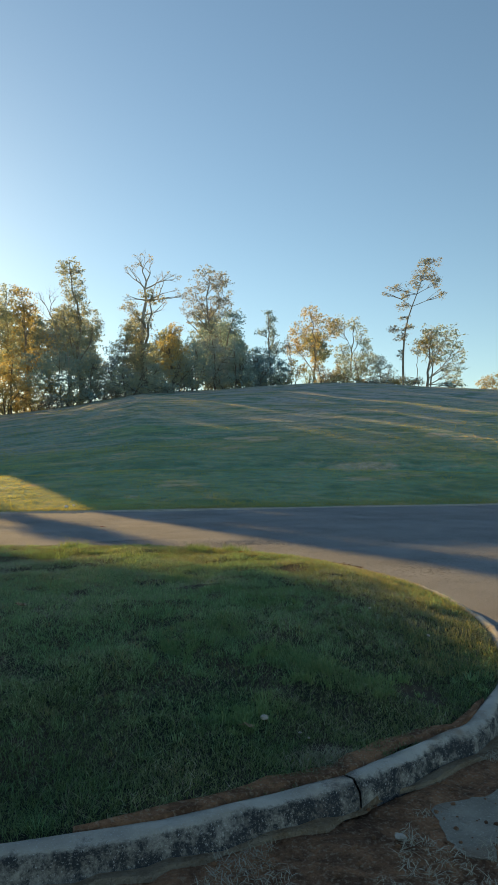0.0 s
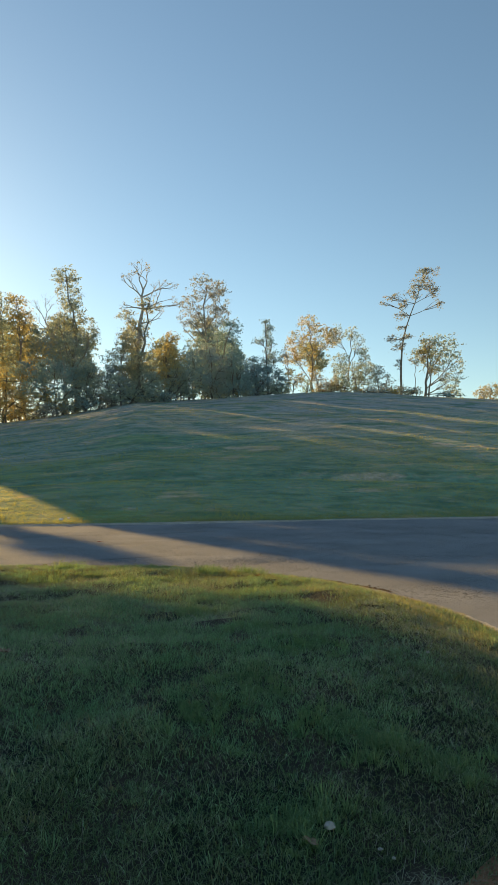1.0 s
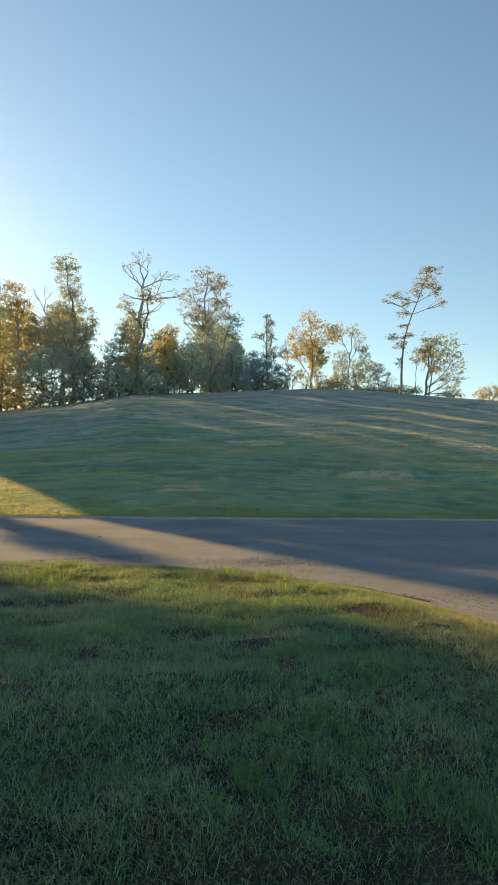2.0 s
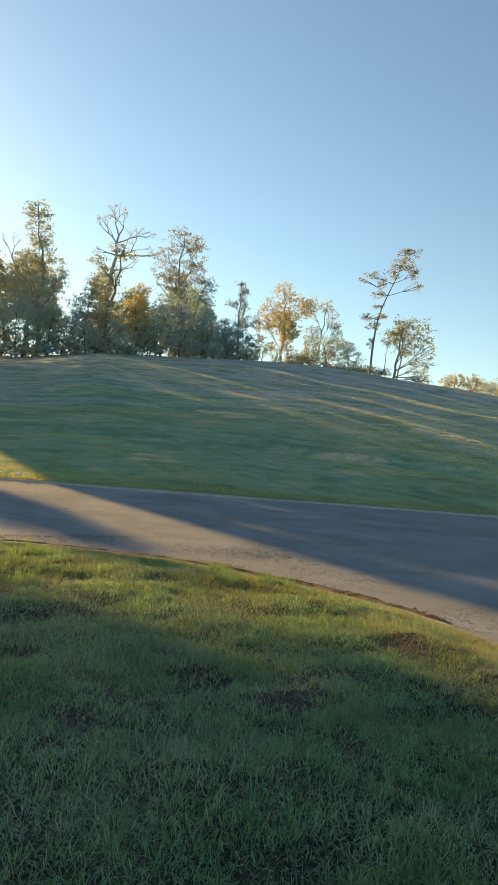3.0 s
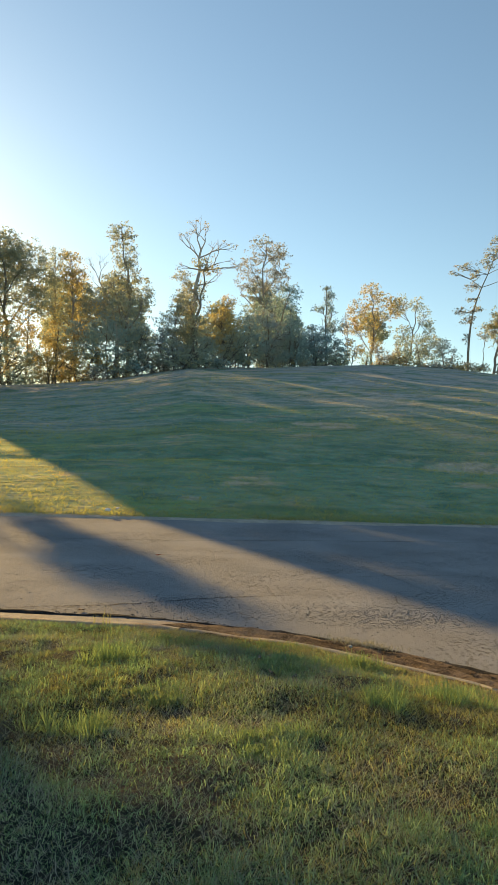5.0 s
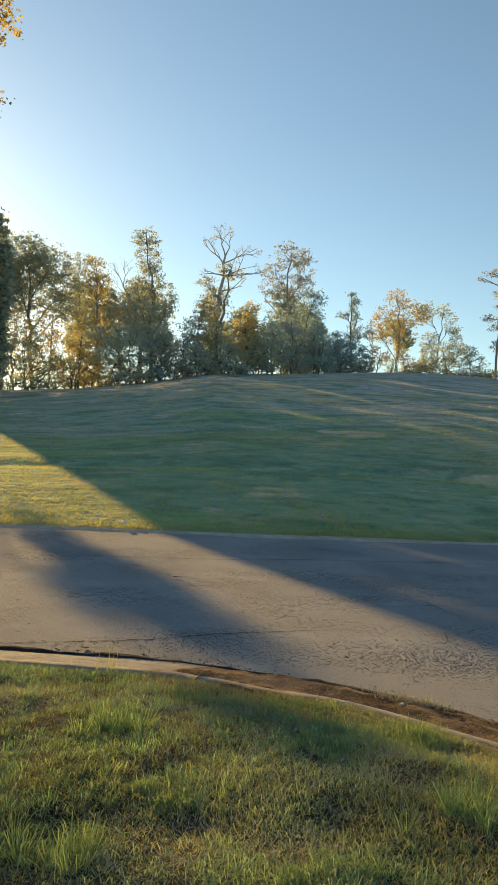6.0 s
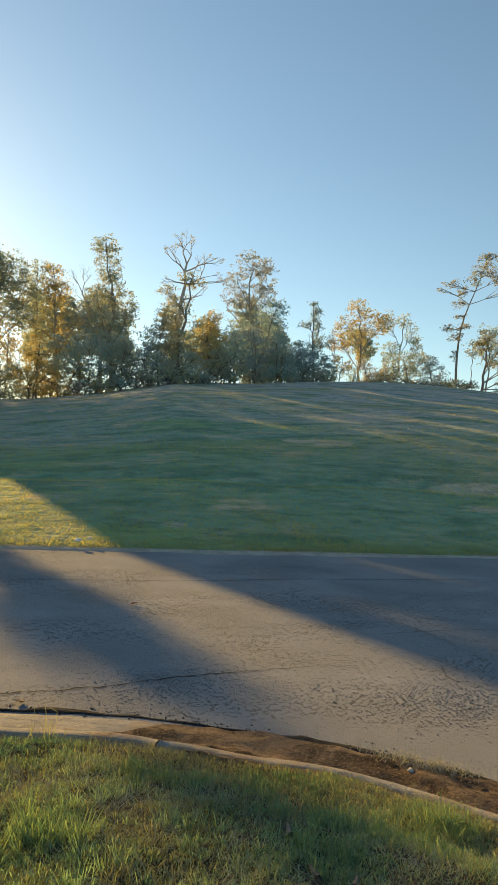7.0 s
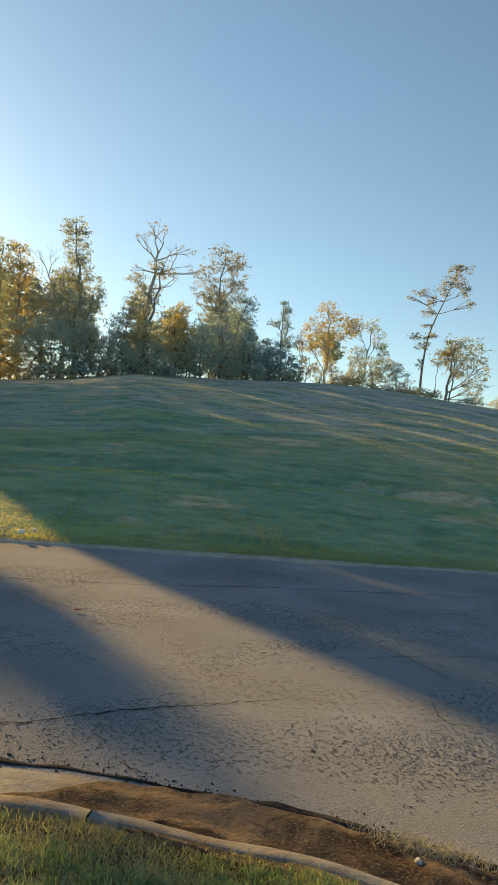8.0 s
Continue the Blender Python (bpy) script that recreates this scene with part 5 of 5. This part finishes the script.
blades("drooping_tufts", x, y, ground_z(x, y), r.uniform(0.08, 0.19, len(x)), r.uniform(0.0022, 0.0042, len(x)), r.uniform(0.5, 0.95, len(x)), GRASS_LUSH, r, "long drooping green grass clumps on the island", head + r.normal(0, 0.4, len(x)))

# longer dry grass hanging over the road kerb
x, y, sd = island_points(190000, r, -4.2, 3.9, 4.0, 12.2)
keep = (sd < 0.8 + 0.8 * patchy(x, y, 1.1, 3.0)) & (sd > 0.12) & ((y > 6.5) | (x > 1.9)) & (patchy(x, y, 1.7, 21.0) > -0.12 + 0.3 * ((x > 0.9) & (x < 1.8)) - 0.2 * (x > 1.8))
x, y, sd = pick(keep, x, y, sd)
blades("edge_grass", x, y, ground_z(x, y, sd), r.uniform(0.02, 0.085, len(x)), r.uniform(0.002, 0.004, len(x)), r.uniform(0.3, 0.96, len(x)), GRASS_DRY, r, "longer dry grass along the road kerb")

n = 140000
x, y = r.uniform(-6, 18, n), 18.9 + 15 * r.uniform(0, 1, n) ** 1.7
y = y + (far_edge(x) - 19.1)
x, y = pick(y > far_edge(x) + 0.25 * patchy(x, y, 1.5, 8.0), x, y)
carpet("verge_grass", x, y, ground_z(x, y), r.uniform(0.04, 0.10, len(x)) * (1 + 0.6 * patchy(x, y, 0.6, 15.0)), r.uniform(0.005, 0.011, len(x)), r.uniform(0.6, 0.98, len(x)), GRASS_FAR, r, "mown verge grass beyond the road")

# sandy grit along the far edge of the asphalt
verts, faces = [], []
ex = np.arange(-8, 24, 0.12)
for i, x0 in enumerate(ex):
    w = 0.20 + 0.16 * noise.noise(Vector((x0 * 1.3, 4, 0)))
    for m, o in enumerate((-w, -w * 0.4, 0.15, 0.42)):
        y0 = float(far_edge(x0)) + o
        verts.append((x0, y0, float(pave_z(y0)) + (-0.022, 0.024, 0.050, 0.070)[m]))
    if i:
        for m in range(3):
            q = (i - 1) * 4 + m
            faces.append((q, q + 4, q + 5, q + 1))
tagged(part("road_grit", verts, faces, GRIT, soft=True), "pale sandy grit along the far road edge", "soil", kind="stuff")
n = 9000
x = r.uniform(-7, 21, n)
y = far_edge(x) + 0.05 + np.abs(r.normal(0, 0.28, n)) * (1 + 1.2 * patchy(x, x * 0, 0.8, 71.0))
carpet("verge_fringe", x, y, ground_z(x, y), r.uniform(0.03, 0.09, n), r.uniform(0.008, 0.018, n), r.uniform(0.6, 0.98, n), GRASS_DRY, r, "dry yellow-brown grass along the far road edge")

n = 90000
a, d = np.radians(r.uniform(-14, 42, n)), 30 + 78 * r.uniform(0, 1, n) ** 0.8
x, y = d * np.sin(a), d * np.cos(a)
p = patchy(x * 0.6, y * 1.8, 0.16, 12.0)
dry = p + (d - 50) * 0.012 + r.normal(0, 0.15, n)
# higher up, the dry blades take the haze-tinted colour
for name, keep, mat, text in (("meadow_grass", (dry < 0.12) & (p > -0.35), GRASS_FAR, "rough green meadow grass on the hillside"), ("dry_meadow", dry > 0.05, GRASS_MEADOW, "dry meadow grass high on the hillside, coloured pale blue-grey for haze")):
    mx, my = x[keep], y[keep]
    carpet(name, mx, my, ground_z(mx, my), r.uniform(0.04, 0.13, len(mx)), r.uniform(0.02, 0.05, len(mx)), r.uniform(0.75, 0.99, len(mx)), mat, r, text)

# ---------------------------------------------------------------- small things on the ground
LITTER = Mat("white_paper", 0.8)
LITTER.colour(LITTER.mix(LITTER.ramp(LITTER.noise(30), 0.4, 0.7), (0.75, 0.74, 0.72), (0.55, 0.53, 0.5)))
STONE = Mat("pale_stone", 0.9)
STONE.colour(STONE.mix(STONE.ramp(STONE.noise(40, 4), 0.4, 0.7), (0.40, 0.37, 0.33), (0.26, 0.24, 0.21)))
STONE.bump(STONE.noise(60), 0.6, 0.01)
LEAF_BROWN = Mat("fallen_leaf", 0.8)
LEAF_BROWN.colour(LEAF_BROWN.mix(LEAF_BROWN.ramp(LEAF_BROWN.noise(60, 4), 0.4, 0.7), (0.36, 0.25, 0.16), (0.22, 0.14, 0.09)))
LEAF_RED = Mat("red_leaf", 0.8)
LEAF_RED.colour(LEAF_RED.mix(LEAF_RED.ramp(LEAF_RED.noise(60, 4), 0.4, 0.7), (0.45, 0.13, 0.06), (0.28, 0.09, 0.05)))
WOOD_GREY = Mat("grey_wood", 0.9)
WOOD_GREY.colour(WOOD_GREY.mix(WOOD_GREY.ramp(WOOD_GREY.noise(30, 4), 0.4, 0.7), (0.15, 0.135, 0.115), (0.08, 0.075, 0.065)))


def stone(x, y, z, size, seed, material, name="stone", label="small pale stone lying in the grass"):
    rr = random.Random(seed)
    bm = bmesh.new()
    bmesh.ops.create_icosphere(bm, subdivisions=2, radius=size)
    for v in bm.verts:
        k = 1 + 0.35 * noise.noise(v.co * (1.6 / size) + Vector((seed, 0, 0)))
        v.co = Vector((v.co.x * k * 1.25, v.co.y * k, v.co.z * k * 0.6))
    me = bpy.data.meshes.new(name)
    bm.to_mesh(me)
    bm.free()
    me.materials.append(material)
    ob = tagged(new(name, me), label, "stone", "stones in the grass")
    ob.matrix_world = pose(x, y, z + size * 0.3, 0, 0, rr.uniform(0, 360))
    return ob


def fallen_leaf(x, y, z, size, seed, material, label):
    """A lobed leaf with a stalk, curled up at the rim."""
    rr = random.Random(seed)
    bm = bmesh.new()
    ring = []
    for i in range(18):
        a = 2 * math.pi * i / 18
        rad = size * (0.62 + 0.38 * abs(math.cos(1.5 * a))) * rr.uniform(0.85, 1.1)
        ring.append(bm.verts.new((rad * math.cos(a), rad * 0.8 * math.sin(a), size * (0.10 + 0.28 * rr.random()))))
    mid = bm.verts.new((0, 0, 0))
    for i in range(18):
        bm.faces.new((mid, ring[i], ring[(i + 1) % 18]))
    me = bpy.data.meshes.new("leaf_blade")
    bm.to_mesh(me)
    bm.free()
    me.materials.append(material)
    top = tagged(new("fallen_leaf"), label, "leaf", "fallen leaves")
    top.matrix_world = pose(x, y, z, rr.uniform(-15, 15), rr.uniform(-15, 15), rr.uniform(0, 360))
    new("leaf_blade", me).parent = top
    tv, tq = [], []
    tube([(size * 0.8, 0, size * 0.1), (size * 1.2, 0.1 * size, size * 0.05), (size * 1.7, 0.25 * size, 0.0)], [size * 0.03, size * 0.025, size * 0.02], 4, tv, tq)
    part("stalk", tv, tq, material, top)
    return top


stone(0.90, 3.50, gz(0.90, 3.50) + 0.02, 0.020, 1, STONE.m)
for n, (x, y, s) in enumerate([(1.06, 3.40, 0.008), (1.09, 3.35, 0.008), (2.46, 4.65, 0.015), (2.18, 5.07, 0.012)]):
    stone(x, y, gz(x, y) + 0.02, s, 2 + n, STONE.m)
stone(1.22, 2.60, -0.262, 0.020, 20, STONE.m, label="small pale stone on the car park soil")
stone(1.83, 10.56, float(pave_z(10.56)) + 0.05, 0.020, 21, STONE.m, label="small pale stone in the gutter soil")
fallen_leaf(-0.46, 5.33, gz(-0.46, 5.33) + 0.04, 0.055, 31, LEAF_BROWN.m, "pale brown curled fallen leaf on the grass")
fallen_leaf(1.85, 8.16, gz(1.85, 8.16) + 0.04, 0.035, 32, LEAF_RED.m, "red fallen leaf in the grass")
fallen_leaf(0.38, 14.97, float(pave_z(14.97)) + 0.01, 0.05, 33, LEAF_RED.m, "red fallen leaf on the asphalt")
fallen_leaf(-0.52, 11.90, float(pave_z(11.9)) + 0.012, 0.05, 34, LEAF_BROWN.m, "dark brown fallen leaf on the road edge")
fallen_leaf(0.80, 3.42, gz(0.80, 3.42) + 0.03, 0.035, 35, LEAF_BROWN.m, "brown fallen leaf on the grass")


def litter(x, y, z, size, seed):
    """A crumpled scrap of white paper."""
    bm = bmesh.new()
    bmesh.ops.create_icosphere(bm, subdivisions=2, radius=size)
    for v in bm.verts:
        v.co *= 1 + 0.6 * noise.noise(v.co * (2.5 / size) + Vector((seed, 3, 0)))
        v.co.z *= 0.6
    me = bpy.data.meshes.new("paper_scrap")
    bm.to_mesh(me)
    bm.free()
    me.materials.append(LITTER.m)
    ob = tagged(new("paper_scrap", me), "crumpled white paper scrap on the far road edge", "litter", "litter")
    ob.matrix_world = pose(x, y, z + size * 0.4)


litter(-0.46, 19.25, gz(-0.46, 19.25) + 0.07, 0.06, 3)
litter(-0.27, 19.42, gz(-0.27, 19.42) + 0.07, 0.04, 9)


def stick(x, y, z, length, thick, turn, seed):
    rr = random.Random(seed)
    tv, tq = [], []
    path = [(length * (i / 5 - 0.5), 0.004 * rr.uniform(-1, 1), 0.003 * rr.uniform(-1, 1)) for i in range(6)]
    tube(path, [thick * (1 - 0.12 * i) for i in range(6)], 6, tv, tq)
    ob = part("stick", tv, tq, WOOD_GREY.m)
    tagged(ob, "weathered grey stick lying in the grass", "stick", "sticks")
    ob.matrix_world = pose(x, y, z + thick, 0, 0, turn)


stick(0.84, 9.66, gz(0.84, 9.66) + 0.006, 0.11, 0.018, 80, 1)
stick(0.86, 9.36, gz(0.86, 9.36) + 0.006, 0.10, 0.016, 95, 2)
stick(1.00, 9.28, gz(1.00, 9.28) + 0.006, 0.07, 0.015, 60, 3)

x, y = 1.08 + r.normal(0, 0.10, 900), 3.08 + r.normal(0, 0.07, 900)
blades("dead_clump", x, y, ground_z(x, y), r.uniform(0.03, 0.09, 900), r.uniform(0.002, 0.005, 900), r.uniform(0.7, 0.99, 900), THATCH, r, "clump of bleached dead grass beside the kerb")
i = r.integers(J0, near_index(0.2, 11.1), 5000)
o = -r.uniform(0.12, 0.50, 5000)
x, y = KERB_LINE[i, 0] + KN[i, 0] * o + r.uniform(-0.05, 0.05, 5000), KERB_LINE[i, 1] + KN[i, 1] * o + r.uniform(-0.02, 0.02, 5000)
blades("verge_straw", x, y, ground_z(x, y) + 0.02, r.uniform(0.03, 0.08, 5000), r.uniform(0.002, 0.0045, 5000), r.uniform(0.8, 0.99, 5000), GRASS_DRY, r, "dead straw on the bare soil behind the kerb")

# straw and dead stems lying on bare ground
n = 15000
i = r.integers(near_index(-1, 2.6), near_index(3.0, 4.3), n)
o = 0.06 + 0.7 * r.uniform(0, 1, n) ** 1.3
x, y = KERB_LINE[i, 0] + KN[i, 0] * o + r.uniform(-0.06, 0.06, n), KERB_LINE[i, 1] + KN[i, 1] * o + r.uniform(-0.03, 0.03, n)
keep = patchy(x, y, 3.0, 31.0) > -0.05
x, y = x[keep], y[keep]
blades("straw", x, y, pave_z(y) + 0.046, r.uniform(0.02, 0.07, len(x)), r.uniform(0.002, 0.0045, len(x)), r.uniform(0.90, 0.995, len(x)), STRAW, r, "dead grass stems scattered over the soil")
n = 700
x, y = 1.95 + r.normal(0, 0.14, n), 10.66 + r.normal(0, 0.05, n)
y = y - (x - 1.95) * 0.6
blades("gutter_straw", x, y, pave_z(y) + 0.045, r.uniform(0.03, 0.09, n), r.uniform(0.002, 0.0045, n), r.uniform(0.7, 0.99, n), STRAW, r, "dead straw caught on the asphalt edge")
x, y = -0.28 + r.normal(0, 0.06, 16), 11.10 + r.normal(0, 0.03, 16)
blades("tall_stems", x, y, ground_z(x, y), r.uniform(0.12, 0.28, 16), np.full(16, 0.005), r.uniform(0.2, 0.8, 16), GRASS_DRY, r, "a few tall dry stems at the kerb")
